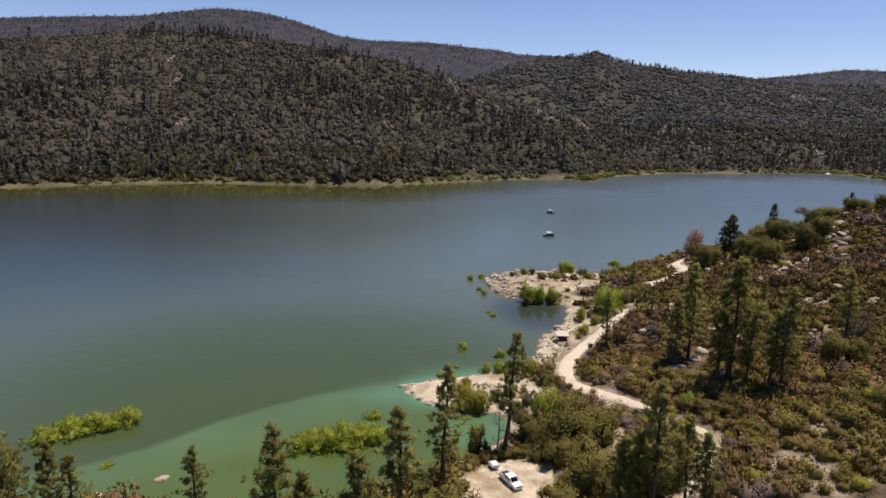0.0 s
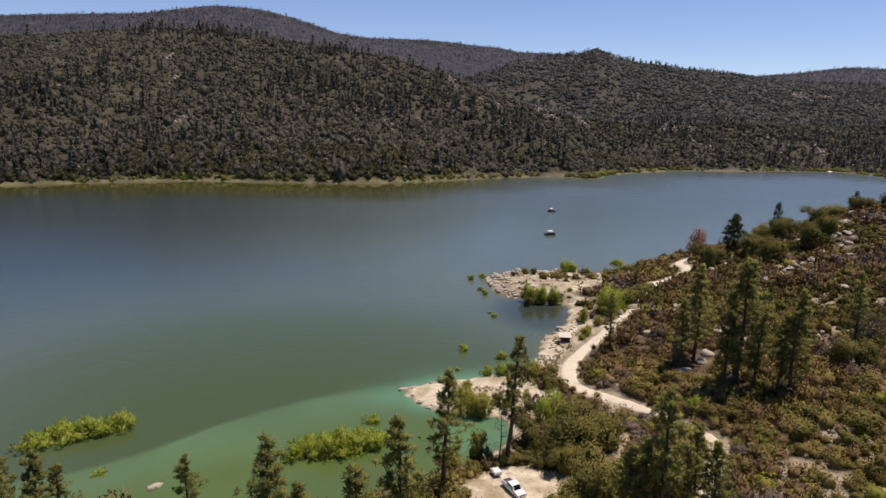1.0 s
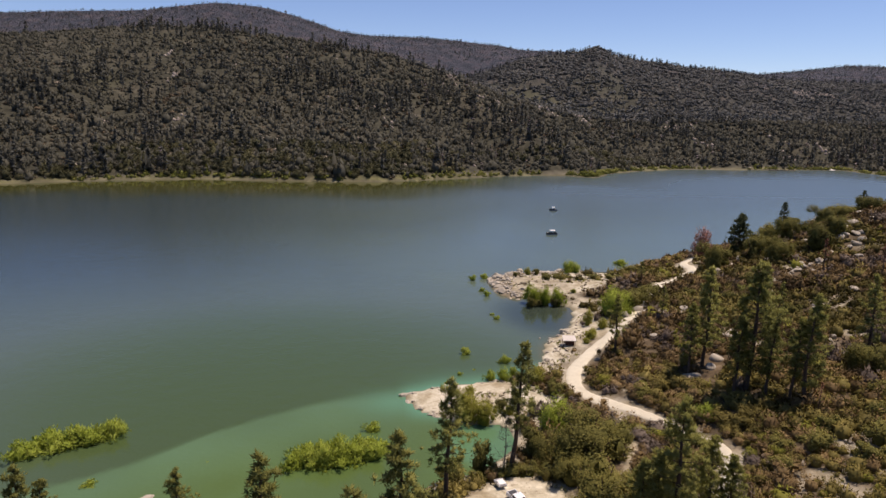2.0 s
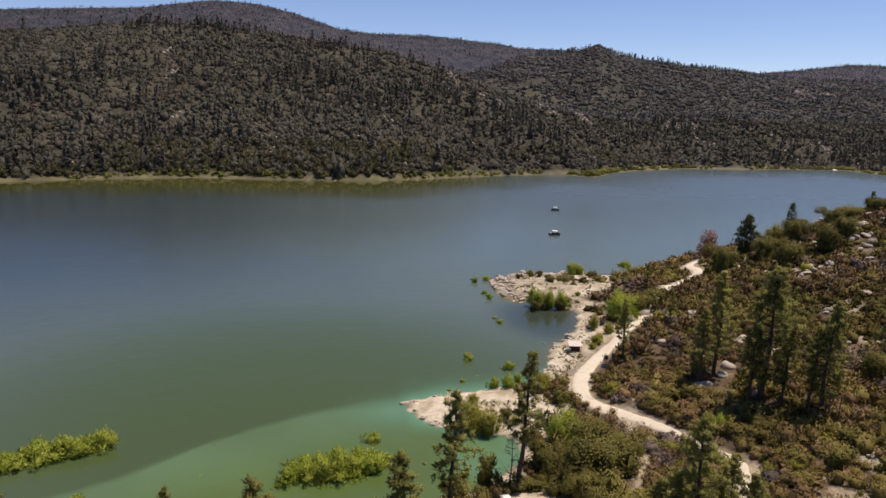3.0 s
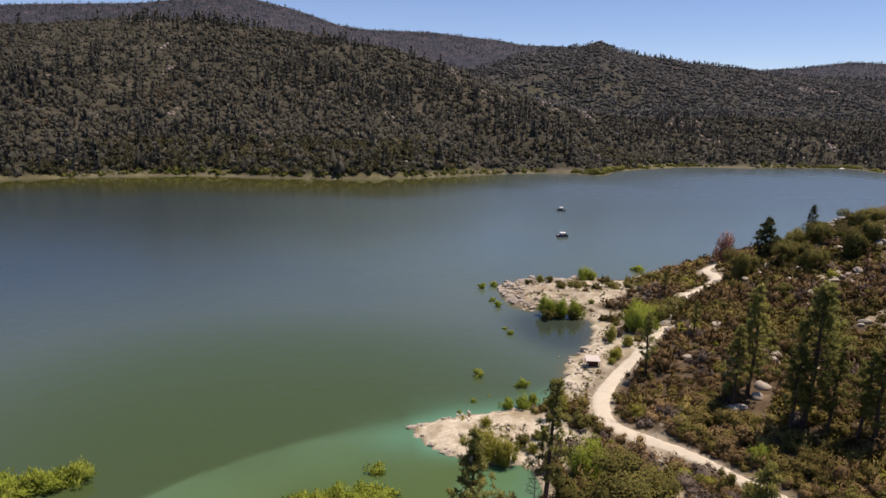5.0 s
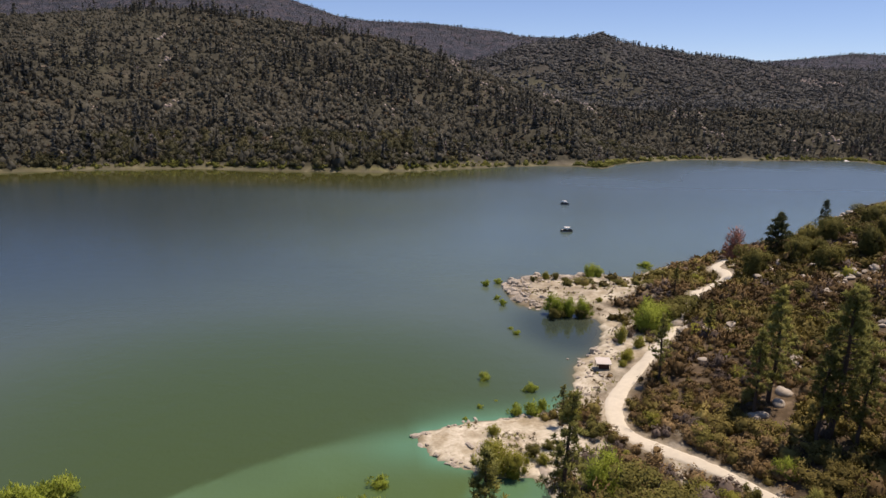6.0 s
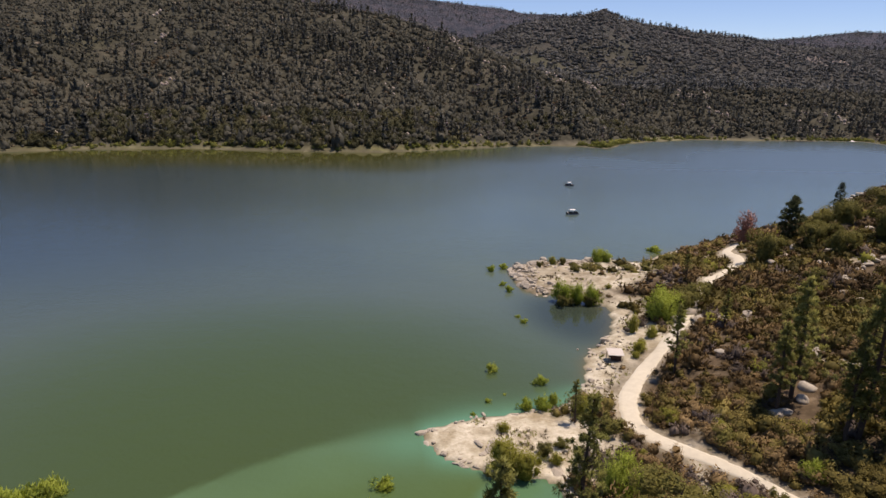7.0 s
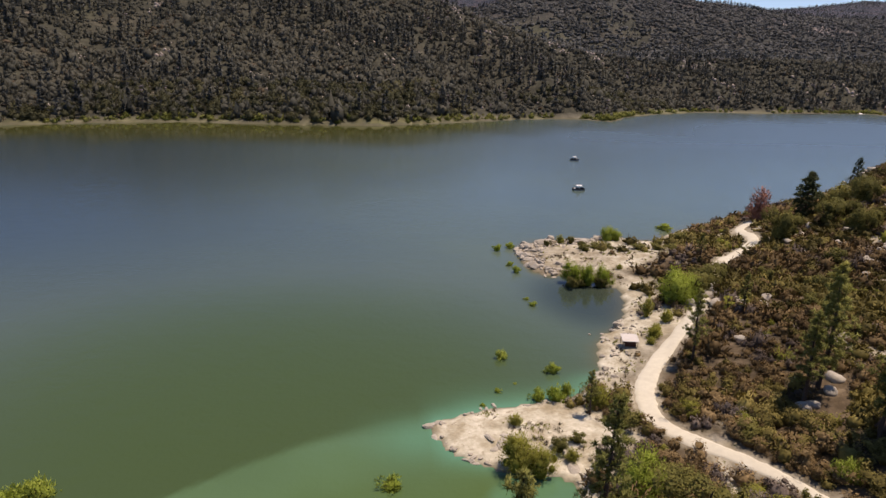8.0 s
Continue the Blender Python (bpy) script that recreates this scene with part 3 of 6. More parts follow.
def build_road():
    line = spread(ROAD, 14)
    t = np.gradient(line, axis=0)
    t /= np.linalg.norm(t, axis=1)[:, None]
    side = np.stack([t[:, 1], -t[:, 0]], 1)
    across = np.array([-1, -0.9, -0.55, 0, 0.55, 0.9, 1])
    lift = np.array([-0.16, 0.05, 0.10, 0.16, 0.10, 0.05, -0.16])
    i = np.arange(len(line))
    half = np.interp(line[:, 1], [100, 118, 128, 148, 160, 260], [1.0, 1.1, 1.75, 2.0, 1.75, 1.75])
    wide_r = half + 0.25 * value_noise(i * 1.0, i * 0 + 3.0, 6, 40) + 0.2 * value_noise(i * 1.0, i * 0 + 9.0, 2, 41)
    wide_l = half + 0.25 * value_noise(i * 1.0, i * 0 + 23.0, 6, 42) + 0.2 * value_noise(i * 1.0, i * 0 + 29.0, 2, 43)
    verts = []
    for a, up in zip(across, lift):
        w = np.where(a > 0, wide_r, wide_l) * a
        p = line + side * w[:, None]
        verts.append(np.stack([p[:, 0], p[:, 1], survey(p[:, 0], p[:, 1])[0] + up + 0.06], 1))
    verts = np.stack(verts, 1)
    n, k = verts.shape[:2]
    j = (np.arange(n - 1)[:, None] * k + np.arange(k - 1)[None]).ravel()
    ob = new("road", mesh_of("road", verts.reshape(-1, 3), np.stack([j, j + 1, j + k + 1, j + k], 1), TRACK, True))
    return tagged(ob, "pale unpaved granite track winding along the shore", "road", kind="structure")


build_ground()
build_lake()
build_road()


def ground_at(x, y):
    return float(survey(np.array([x]), np.array([y]))[0][0])

# ---- plants ----
def unit(v):
    return v / np.maximum(np.linalg.norm(v, axis=-1, keepdims=True), 1e-9)


def leaves(rng, at, out, size, long=1.6, along=None):
    """Small pointed leaves or sprays at the places given, facing roughly outwards: vertices and triangles."""
    n = len(at)
    normal = unit(out + 0.46 * rng.normal(size=(n, 3)))
    t = unit(np.cross(normal, rng.normal(size=(n, 3))))
    if along is not None:
        t = unit(along + 0.35 * rng.normal(size=(n, 3)))
        normal = unit(np.cross(t, np.cross(normal + 0.3 * rng.normal(size=(n, 3)), t)))
    b = np.cross(normal, t)
    s = (size * rng.uniform(0.65, 1.3, n))[:, None]
    foot = at - t * s * long * 0.8
    v = np.stack([foot - b * s, foot + b * s, at + t * s * long * 1.2], 1).reshape(-1, 3)
    return v, np.concatenate([np.arange(3 * n).reshape(-1, 3), np.full((n, 1), -1)], 1)


def lobes(rng, n, radius, height, count, low=-0.15, feathery=False):
    """Places and outward directions over a crown made of several uneven lobes."""
    c = np.stack([rng.normal(0, 0.46, count) * radius, rng.normal(0, 0.46, count) * radius, rng.uniform(0.2, 0.78, count) * height], 1)
    c[0] = (0, 0, 0.55 * height)
    r = rng.uniform(0.26, 0.52, count)
    if feathery:        # many small heads at uneven heights
        c = np.stack([rng.normal(0, 0.37, count) * radius, rng.normal(0, 0.37, count) * radius, rng.uniform(0.16, 0.86, count) * height], 1)
        c[:, 2] *= 1.1 - 0.45 * np.minimum(np.hypot(c[:, 0], c[:, 1]) / radius, 1.3)
        r = rng.uniform(0.22, 0.42, count)
    k = rng.integers(0, count, n)
    d = unit(rng.normal(size=(n, 3)))
    d[:, 2] = np.maximum(d[:, 2], -0.55)
    p = c[k] + d * (r[k] * rng.uniform(0.74, 1.12, n))[:, None] * np.array([radius, radius, height * 0.62])
    p[:, 2] = np.maximum(p[:, 2], low * height + 0.1 * rng.random(n) + 0.12)
    return p, unit(d + [0, 0, 0.75]), c, r


def mound(rng, n, radius, height):
    """Places and outward directions over one soft, uneven hummock."""
    d = unit(rng.normal(size=(n, 3)) + [0, 0, 0.25])
    d[:, 2] = np.abs(d[:, 2])
    k, ph = rng.normal(size=(5, 3)) * 2.6, rng.uniform(0, 6.28, 5)
    r = 1 + 0.09 * np.sin(d @ k.T + ph).sum(1) + rng.normal(0, 0.05, n)
    p = d * (r * rng.uniform(0.6, 1.04, n))[:, None] * np.array([radius, radius, height])
    p[:, 2] += 0.1 * height
    return p, unit(d + [0, 0, 0.45])


def dome(rng, radius, height, segs=7, at=(0, 0, 0)):
    """The shaded inside of a crown: a lumpy dome of quads."""
    rings = [(0.78, 0.0), (1.0, 0.38), (0.78, 0.75), (0.2, 1.0)]
    a = np.linspace(0, 2 * math.pi, segs, endpoint=False) + rng.random()
    lump = rng.uniform(0.78, 1.15, (len(rings), segs))
    v = np.stack([np.stack([np.cos(a) * r * l * radius + at[0], np.sin(a) * r * l * radius + at[1], np.full(segs, z * height) * (0.8 + 0.25 * l) + at[2]], 1) for (r, z), l in zip(rings, lump)])
    i, j = np.meshgrid(np.arange(len(rings) - 1), np.arange(segs), indexing="ij")
    f = np.stack([i * segs + j, i * segs + (j + 1) % segs, (i + 1) * segs + (j + 1) % segs, (i + 1) * segs + j], -1).reshape(-1, 4)
    return v.reshape(-1, 3), f


def lump(rng, at, size, segs=7):
    """One rounded, uneven lobe of a crown."""
    rings = [(0.62, -0.75), (1.0, -0.12), (0.85, 0.5), (0.18, 0.98)]
    a = np.linspace(0, 2 * math.pi, segs, endpoint=False) + rng.random()
    v = np.stack([np.stack([np.cos(a) * r, np.sin(a) * r, np.full(segs, z)], 1) for r, z in rings]) * rng.uniform(0.86, 1.1, (len(rings), segs, 1))
    i, j = np.meshgrid(np.arange(len(rings) - 1), np.arange(segs), indexing="ij")
    f = np.stack([i * segs + j, i * segs + (j + 1) % segs, (i + 1) * segs + (j + 1) % segs, (i + 1) * segs + j], -1).reshape(-1, 4)
    v = v.reshape(-1, 3) * size + at
    v[:, 2] = np.maximum(v[:, 2], 0.05)
    return v, f


def tube(points, radii, sides=6):
    p, r = np.array(points, float), np.array(radii, float)
    d = unit(np.gradient(p, axis=0))
    a = unit(np.cross(d, [0.31, 0.93, 0.2]))
    b = np.cross(d, a)
    w = np.linspace(0, 2 * math.pi, sides, endpoint=False)
    v = p[:, None] + r[:, None, None] * (np.cos(w)[None, :, None] * a[:, None] + np.sin(w)[None, :, None] * b[:, None])
    n = len(p)
    i, j = np.meshgrid(np.arange(n - 1), np.arange(sides), indexing="ij")
    f = np.stack([i * sides + j, i * sides + (j + 1) % sides, (i + 1) * sides + (j + 1) % sides, (i + 1) * sides + j], -1).reshape(-1, 4)
    return v.reshape(-1, 3), f


def joined(pieces):
    v, f, n = [], [], 0
    for a, b in pieces:
        v.append(a)
        f.append(np.where(b < 0, -1, b + n))
        n += len(a)
    return np.concatenate(v), np.concatenate(f)


def soften(v, f, away, own=0.4):
    """Shading normals that follow the crown more than each leaf, and the faces wound to match."""
    n = unit(np.cross(v[f[:, 1]] - v[f[:, 0]], v[f[:, 2]] - v[f[:, 0]]))
    turn, quad = (n * away[f[:, 0]]).sum(1) < 0, f[:, 3] >= 0
    n[turn] *= -1
    f = f.copy()
    f[turn & ~quad] = f[turn & ~quad][:, [1, 0, 2, 3]]
    f[turn & quad] = f[turn & quad][:, ::-1]
    total = np.zeros_like(v)
    for k in range(3):
        np.add.at(total, f[:, k], n)
    np.add.at(total, f[quad, 3], n[quad])
    return f, unit(own * unit(total) + (1 - own) * away)


def leaf_tint(rng, faces):
    return np.repeat(0.28 + 0.44 * rng.random(len(faces)), 3)


def pine_parts(rng, height=20.0, spread_r=3.8, bare=0.26, limbs=42, tufts=6, needles=26, lean=(0.0, 0.0), dense=False):
    """Trunk, limbs and needle tufts of an open-crowned pine."""
    s = np.linspace(0, 1, 9)
    wob = 0.12 * np.cumsum(rng.normal(size=(9, 2)), 0)
    stem = np.stack([lean[0] * s ** 1.2 + wob[:, 0], lean[1] * s ** 1.2 + wob[:, 1], height * s - 0.5 * (s == 0)], 1)
    trunk = tube(stem, height * 0.0175 * (1.05 - s) ** 0.8 + 0.02, 8)
    wood, at, out = [], [], []
    for i in range(limbs):
        f = bare + (0.985 - bare) * ((i + rng.random()) / limbs)
        base = np.array([np.interp(f, s, stem[:, k]) for k in range(3)])
        g = (f - bare) / (1 - bare)
        reach = 1.22 * spread_r * min(1, 0.55 + 2.2 * g) * (1.06 - g ** 1.25) * rng.uniform(0.5, 1.15)
        a = 2.4 * i + rng.uniform(-0.6, 0.6)
        rise = 0.05 + 0.5 * g + rng.uniform(-0.18, 0.18)
        way = unit(np.array([math.cos(a), math.sin(a), rise]))
        tip = base + way * reach + [0, 0, 0.12 * reach]
        mid = base + way * reach * 0.55 - [0, 0, 0.06 * reach]
        wood.append(tube([base, mid, tip], [0.055 + 0.014 * reach, 0.035, 0.012], 4))
        for k in range(tufts if reach > 1 else max(2, tufts - 2)):
            q = 1 - 0.72 * rng.random() ** 1.4
            c = base + (tip - base) * q + rng.normal(size=3) * 0.16 * reach * np.array([1, 1, 0.45])
            r = (0.55 if not dense else 0.66) * rng.uniform(0.7, 1.25)
            d = unit(rng.normal(size=(needles, 3)) + [0, 0, 0.5] + 0.5 * way)
            at.append(c + d * r * rng.uniform(0.35, 1.0, (needles, 1)))
            out.append(d)
    return trunk, joined(wood), np.concatenate(at), np.concatenate(out)


TEMPLATES = {}


def pose_of(x, y, z, turn, scale, squash=1.0):
    return Matrix.LocRotScale((x, y, z), Euler((0, 0, turn)), (scale, scale, scale * squash))


def stand(key, make, m, label="", group=""):
    """The thing of that kind at the pose m: built the first time, copied after that."""
    if key not in TEMPLATES:
        ob = make()
        ob.matrix_basis = m
        TEMPLATES[key] = ob
    else:
        ob = copy_thing(TEMPLATES[key], m @ Matrix.Diagonal((*[1 / s for s in TEMPLATES[key].scale], 1)))
    return tagged(ob, label, "", group)


def make_pine(seed, needles_mat, name="pine_tree", leaf=0.074, **shape):
    def make():
        rng = np.random.default_rng(seed)
        trunk, wood, at, out = pine_parts(rng, **shape)
        ob = new(name)
        part("trunk", mesh_of("trunk", *joined([trunk, wood]), BARK, True), ob)
        v, f = leaves(rng, at, unit(out + [0, 0, 0.5]), leaf, 3.6, out)
        f, soft = soften(v, f, np.repeat(unit(out + 0.25 * unit(at * [1, 1, 0]) + [0, 0, 0.35]), 3, 0), 0.3)
        part("crown", mesh_of("crown", v, f, needles_mat, True, soft, tint=leaf_tint(rng, f)), ob)
        return tagged(ob, "", "tree")
    return make


def make_bush(seed, mat, name="shrub", radius=1.5, height=1.6, count=7, n=260, leaf=0.15, stems=7, category="shrub", wood=BARK, trunk=0.0, upright=False, lumps=12):
    """A bush or small round tree: stems, and a crown of lobes of small leaves."""
    def make():
        rng = np.random.default_rng(seed)
        ob = new(name)
        sticks = []
        for i in range(stems):
            a = 2 * math.pi * i / stems + rng.uniform(-0.4, 0.4)
            r = rng.uniform(0.3, 0.75) * radius
            top = np.array([math.cos(a) * r, math.sin(a) * r, height * rng.uniform(0.5, 0.85)])
            foot = np.array([math.cos(a), math.sin(a), 0]) * 0.08 * radius
            sticks.append(tube([foot - [0, 0, 0.3], foot * 1.5 + top * [0.35, 0.35, 0.5] + rng.normal(size=3) * 0.05 * radius, top], np.array([0.05, 0.035, 0.012]) * (radius * 0.8 + trunk), 5))
        part("stem", mesh_of("stem", *joined(sticks), wood, True), ob)
        at, out, mids, radii = lobes(rng, n, radius, height, count * 2 if upright else count, feathery=upright)
        if upright:
            at = at + out * (rng.normal(0, 0.09, (n, 1)) + 0.08 * (rng.random((n, 1)) < 0.2)) * radius
        v, f = leaves(rng, at, out, leaf, 2.6 if upright else 1.5, unit(out * 0.9 + [0, 0, 0.35]) if upright else None)
        tint = leaf_tint(rng, f)
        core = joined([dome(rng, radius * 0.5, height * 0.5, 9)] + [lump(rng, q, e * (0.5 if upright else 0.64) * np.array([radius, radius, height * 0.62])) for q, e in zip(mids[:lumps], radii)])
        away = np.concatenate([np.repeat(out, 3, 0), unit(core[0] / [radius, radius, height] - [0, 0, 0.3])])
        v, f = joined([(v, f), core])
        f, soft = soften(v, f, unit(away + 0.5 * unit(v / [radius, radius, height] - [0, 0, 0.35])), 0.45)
        # the core gets a low tint: the crown's inner shade as colour
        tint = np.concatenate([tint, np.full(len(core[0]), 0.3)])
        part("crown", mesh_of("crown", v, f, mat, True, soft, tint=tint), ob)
        return tagged(ob, "", category)
    return make


def make_bare_tree(seed, height=11.0):
    def make():
        rng = np.random.default_rng(seed)
        ob = new("dead_tree")
        s = np.linspace(0, 1, 7)
        stem = np.stack([0.3 * np.sin(3 * s), 0.2 * np.sin(2 * s + 1) - 0.16, height * s - 0.4 * (s == 0)], 1)
        wood = [tube(stem, 0.17 * (1.05 - s), 7)]
        for i in range(34):
            f = rng.uniform(0.22, 0.97)
            base = np.array([np.interp(f, s, stem[:, k]) for k in range(3)])
            a, r = rng.uniform(0, 6.28), (2.8 - 1.9 * f) * rng.uniform(0.6, 1.1)
            tip = base + r * np.array([math.cos(a), math.sin(a), rng.uniform(0.1, 0.7)])
            mid = (base + tip) / 2 + rng.normal(size=3) * 0.1
            wood.append(tube([base, mid, tip], [0.05, 0.035, 0.012], 4))
            for k in range(4):
                q = base + (tip - base) * rng.uniform(0.4, 1)
                wood.append(tube([q, q + rng.normal(size=3) * 0.45 + [0, 0, 0.2]], [0.022, 0.01], 3))
        part("trunk", mesh_of("trunk", *joined(wood), DEAD_WOOD, True), ob)
        return tagged(ob, "", "tree")
    return make


# the pines that stand one by one: x, y, height, kind, turn
PINE_KINDS = [make_pine(11, NEEDLES), make_pine(12, NEEDLES, spread_r=3.5, bare=0.2, limbs=48), make_pine(13, NEEDLES, spread_r=3.7, bare=0.36, limbs=34),
              make_pine(14, NEEDLES, spread_r=2.9, bare=0.26, limbs=36, tufts=5), make_pine(15, NEEDLES, spread_r=4.8, bare=0.08, limbs=84, tufts=7, needles=20, dense=True, leaf=0.09),
              make_pine(17, NEEDLES, spread_r=4.4, bare=0.16, limbs=64, tufts=6)]
FORESHORE_PINES = [
    (-0.4, 67.7, 24.5, 1, 1.9), (-15.4, 63.2, 24, 0, 4.1), (-31.4, 82, 14.2, 0, 2.2), (-50.5, 78, 17, 0, 0.9), (-58, 77, 26, 1, 5.2), (-54.5, 75, 21, 3, 3.2),
    (-62, 76, 27.5, 0, 1.2), (-48, 79.5, 14, 2, 2.2), (-57, 81, 15.5, 2, 0.2), (-41.8, 83, 7, 3, 3), (-5.5, 55, 24, 0, 5), (-13, 68.5, 15.5, 4, 1)]
THICKET_PINES = [
    (7.6, 92.3, 22.5, 0, 0.3), (38.5, 75.5, 21.5, 0, 2), (41, 80, 13.5, 4, 0.4), (36.5, 78, 13, 4, 3.4), (44, 76.5, 14.5, 5, 5), (46.5, 75.5, 11.5, 4, 0.8),
    (33.5, 76.5, 13, 4, 3.9), (45.5, 81.5, 7.5, 4, 1.7)]
SLOPE_PINES = [
    (67.3, 129.5, 17.5, 0, 2.8), (72.4, 133, 24, 1, 0.2), (73.8, 117.5, 28, 5, 1.2), (75.8, 113.2, 17, 3, 4.4), (79.6, 108, 23, 1, 3.7), (78.3, 110.2, 18, 2, 5.5),
    (98, 145, 14.5, 3, 4.9), (104.1, 122.5, 20.5, 3, 1.5), (78, 168, 10, 3, 0.5), (89.7, 210.9, 8.7, 2, 1.7), (58.6, 152.2, 15.8, 0, 3.9), (32, 137, 9, 2, 2.4),
    (71, 116.5, 19, 3, 4), (82, 123, 14, 2, 2.1)]
for x, y, tall, kind, turn in FORESHORE_PINES + THICKET_PINES + SLOPE_PINES:
    stand(("pine", kind), PINE_KINDS[kind], pose_of(x, y, ground_at(x, y), turn, tall / 20), "open-crowned green pine with a dark trunk", "shore pines")
stand("leaning pine", make_pine(16, NEEDLES, spread_r=2.7, bare=0.34, limbs=40, tufts=5, lean=(1.5, 2.6)), pose_of(20.4, 100.6, ground_at(20.4, 100.6), 0, 1.2), "tall slender pine leaning out towards the cove", "shore pines")
DARK_KINDS = [make_pine(21, DARK_NEEDLES, "fir_tree", spread_r=6.6, bare=0.04, limbs=80, tufts=6, needles=12, dense=True, leaf=0.2), make_pine(22, DARK_NEEDLES, "fir_tree", spread_r=5.2, bare=0.05, limbs=64, tufts=5, dense=True)]
for x, y, tall, kind, turn in [(147, 247, 16.5, 0, 0.4), (171, 256, 15.0, 1, 1.2), (212, 262, 14.0, 1, 2.0), (226, 272, 9.0, 1, 0.1)]:
    stand(("fir", kind), DARK_KINDS[kind], pose_of(x, y, ground_at(x, y), turn, tall / 20), "dark dense conifer on the skyline of the slope", "skyline conifers")
for i, (x, y, tall) in enumerate([(143.9, 192.2, 12.5), (152.5, 177.0, 11.8), (79.7, 103.1, 7.0)]):
    stand("rusty pine", make_pine(23, RUST_NEEDLES, spread_r=2.6, bare=0.4, limbs=30, tufts=2, needles=8), pose_of(x, y, ground_at(x, y), i * 2.0, tall / 20), "dying pine with thin rust-brown needles", "dead pines")
stand("red tree", make_bush(24, RUST_NEEDLES, "dead_pine", 3.4, 8.6, 13, 2200, 0.12, 9, "tree", upright=True, lumps=0), pose_of(138.5, 261.5, ground_at(138.5, 261.5), 0.4, 1.4), "dead reddish-brown pine beside the track")
stand("grey tree", make_bush(26, GREY_SCRUB, "dead_oak", 4.2, 8.8, 14, 2600, 0.06, 9, "tree", upright=True, lumps=0, trunk=1.5), pose_of(113.0, 130.0, ground_at(113.0, 130.0), 0.9, 1.0), "leafless grey oak with a dark forked trunk")
stand("bare tree", make_bare_tree(25), pose_of(19.0, 101.2, ground_at(19.0, 101.2), 0.0, 1.0), "leafless bleached tree beside the leaning pine")

# round oaks and willows: x, y, radius, height, material index, turn
ROUND = [make_bush(31, OAK, "oak_tree", 4.0, 8.0, 18, 5600, 0.105, 6, "tree", trunk=1.2), make_bush(32, OAK, "oak_tree", 4.0, 8.0, 22, 5600, 0.105, 7, "tree", trunk=1.2),
         make_bush(33, WILLOW, "willow_tree", 4.0, 8.0, 18, 4600, 0.088, 8, "tree", trunk=0.8, upright=True), make_bush(34, PALE_WILLOW, "willow_tree", 4.0, 8.0, 16, 4600, 0.088, 9, "tree", trunk=0.6, upright=True)]
SMALL = [make_bush(35, OAK, "oak_shrub", 4.0, 8.0, 12, 1500, 0.2, 6, "shrub", trunk=1.2, lumps=7), make_bush(36, OAK, "oak_shrub", 4.0, 8.0, 14, 1500, 0.2, 7, "shrub", trunk=1.2, lumps=7),
         make_bush(37, WILLOW, "willow_bush", 4.0, 8.0, 12, 1800, 0.14, 8, "shrub", trunk=0.8, upright=True, lumps=7), make_bush(38, PALE_WILLOW, "willow_bush", 4.0, 8.0, 12, 1800, 0.14, 9, "shrub", trunk=0.6, upright=True, lumps=7)]
NAMES = ["dark green live oak among the scrub", "spreading dark green oak", "bright yellow-green willow by the shore", "pale olive willow at the water's edge"]
LOT_OAKS = [
    (30, 95.5, 3.2, 5.5, 1, 3.2), (30.2, 84.5, 5, 10, 0, 4), (9.5, 98.5, 2.6, 4.5, 1, 1.3), (4, 89, 2.6, 5, 1, 2.5), (-22, 72, 3, 5, 1, 0.3), (-8, 78, 3, 5.5, 0, 1.8),
    (24.5, 79, 3, 5, 1, 2.2), (5.5, 75, 4, 8, 0, 3.2), (14, 98.8, 1.7, 2, 1, 0.1), (17, 99.6, 2, 2.3, 0, 1.1), (23.4, 99.8, 2, 2.2, 0, 3.1), (26.5, 98.6, 2.1, 2.6, 1, 4.1),
    (11, 90, 1.7, 1.8, 0, 5.1)]
SHORE_LINE_BUSHES = [
    (31.8, 114.5, 4.2, 8.5, 2, 0.6), (36, 116, 3.6, 6, 0, 2), (15.6, 123.4, 3.4, 7, 3, 0.7), (18.8, 121.8, 2.8, 5.6, 3, 2.9), (36.5, 132.5, 2.6, 4, 0, 0.9), (34.5, 139.5, 2.6, 5, 3, 3.9),
    (17.5, 135, 1.5, 2.4, 3, 0.8), (23.5, 127, 1.7, 2.6, 1, 2.7), (27, 129, 1.4, 1.8, 1, 4.1), (25, 124.5, 1.5, 2.4, 3, 5), (64.5, 119, 2, 2.8, 0, 3.9), (54, 124, 2.2, 3.2, 1, 4.9),
    (49, 133, 2.2, 3.4, 3, 5.9)]
BEND_BUSHES = [
    (35.5, 102.5, 6.2, 9.5, 0, 0.2), (40.5, 105.5, 3.6, 6.5, 1, 1.4), (27, 106, 3.4, 6, 0, 5), (15, 102, 1.9, 7, 1, 4.6), (20.2, 100.2, 2.1, 2.4, 1, 2.1)]
FOOT_BUSHES = [
    (62, 111.5, 2.2, 4, 2, 0.4), (90, 90, 3.4, 6.5, 0, 0.9), (55.5, 101, 2.3, 3.6, 1, 0.2), (53.6, 106.2, 1.7, 4.6, 0, 4.2), (66, 95, 2.2, 3.4, 0, 0.5), (72, 92, 2.6, 4.2, 1, 1.5),
    (77, 97, 2.2, 3.6, 0, 2.5), (82, 91, 2.6, 4.4, 1, 3.5), (69, 102, 2, 3, 1, 4.5), (88, 98, 2.6, 4, 0, 5.5), (63, 88, 2, 3.2, 1, 0.9), (76, 86, 2.4, 3.8, 0, 1.9),
    (94, 105, 2.6, 4.2, 1, 2.9)]
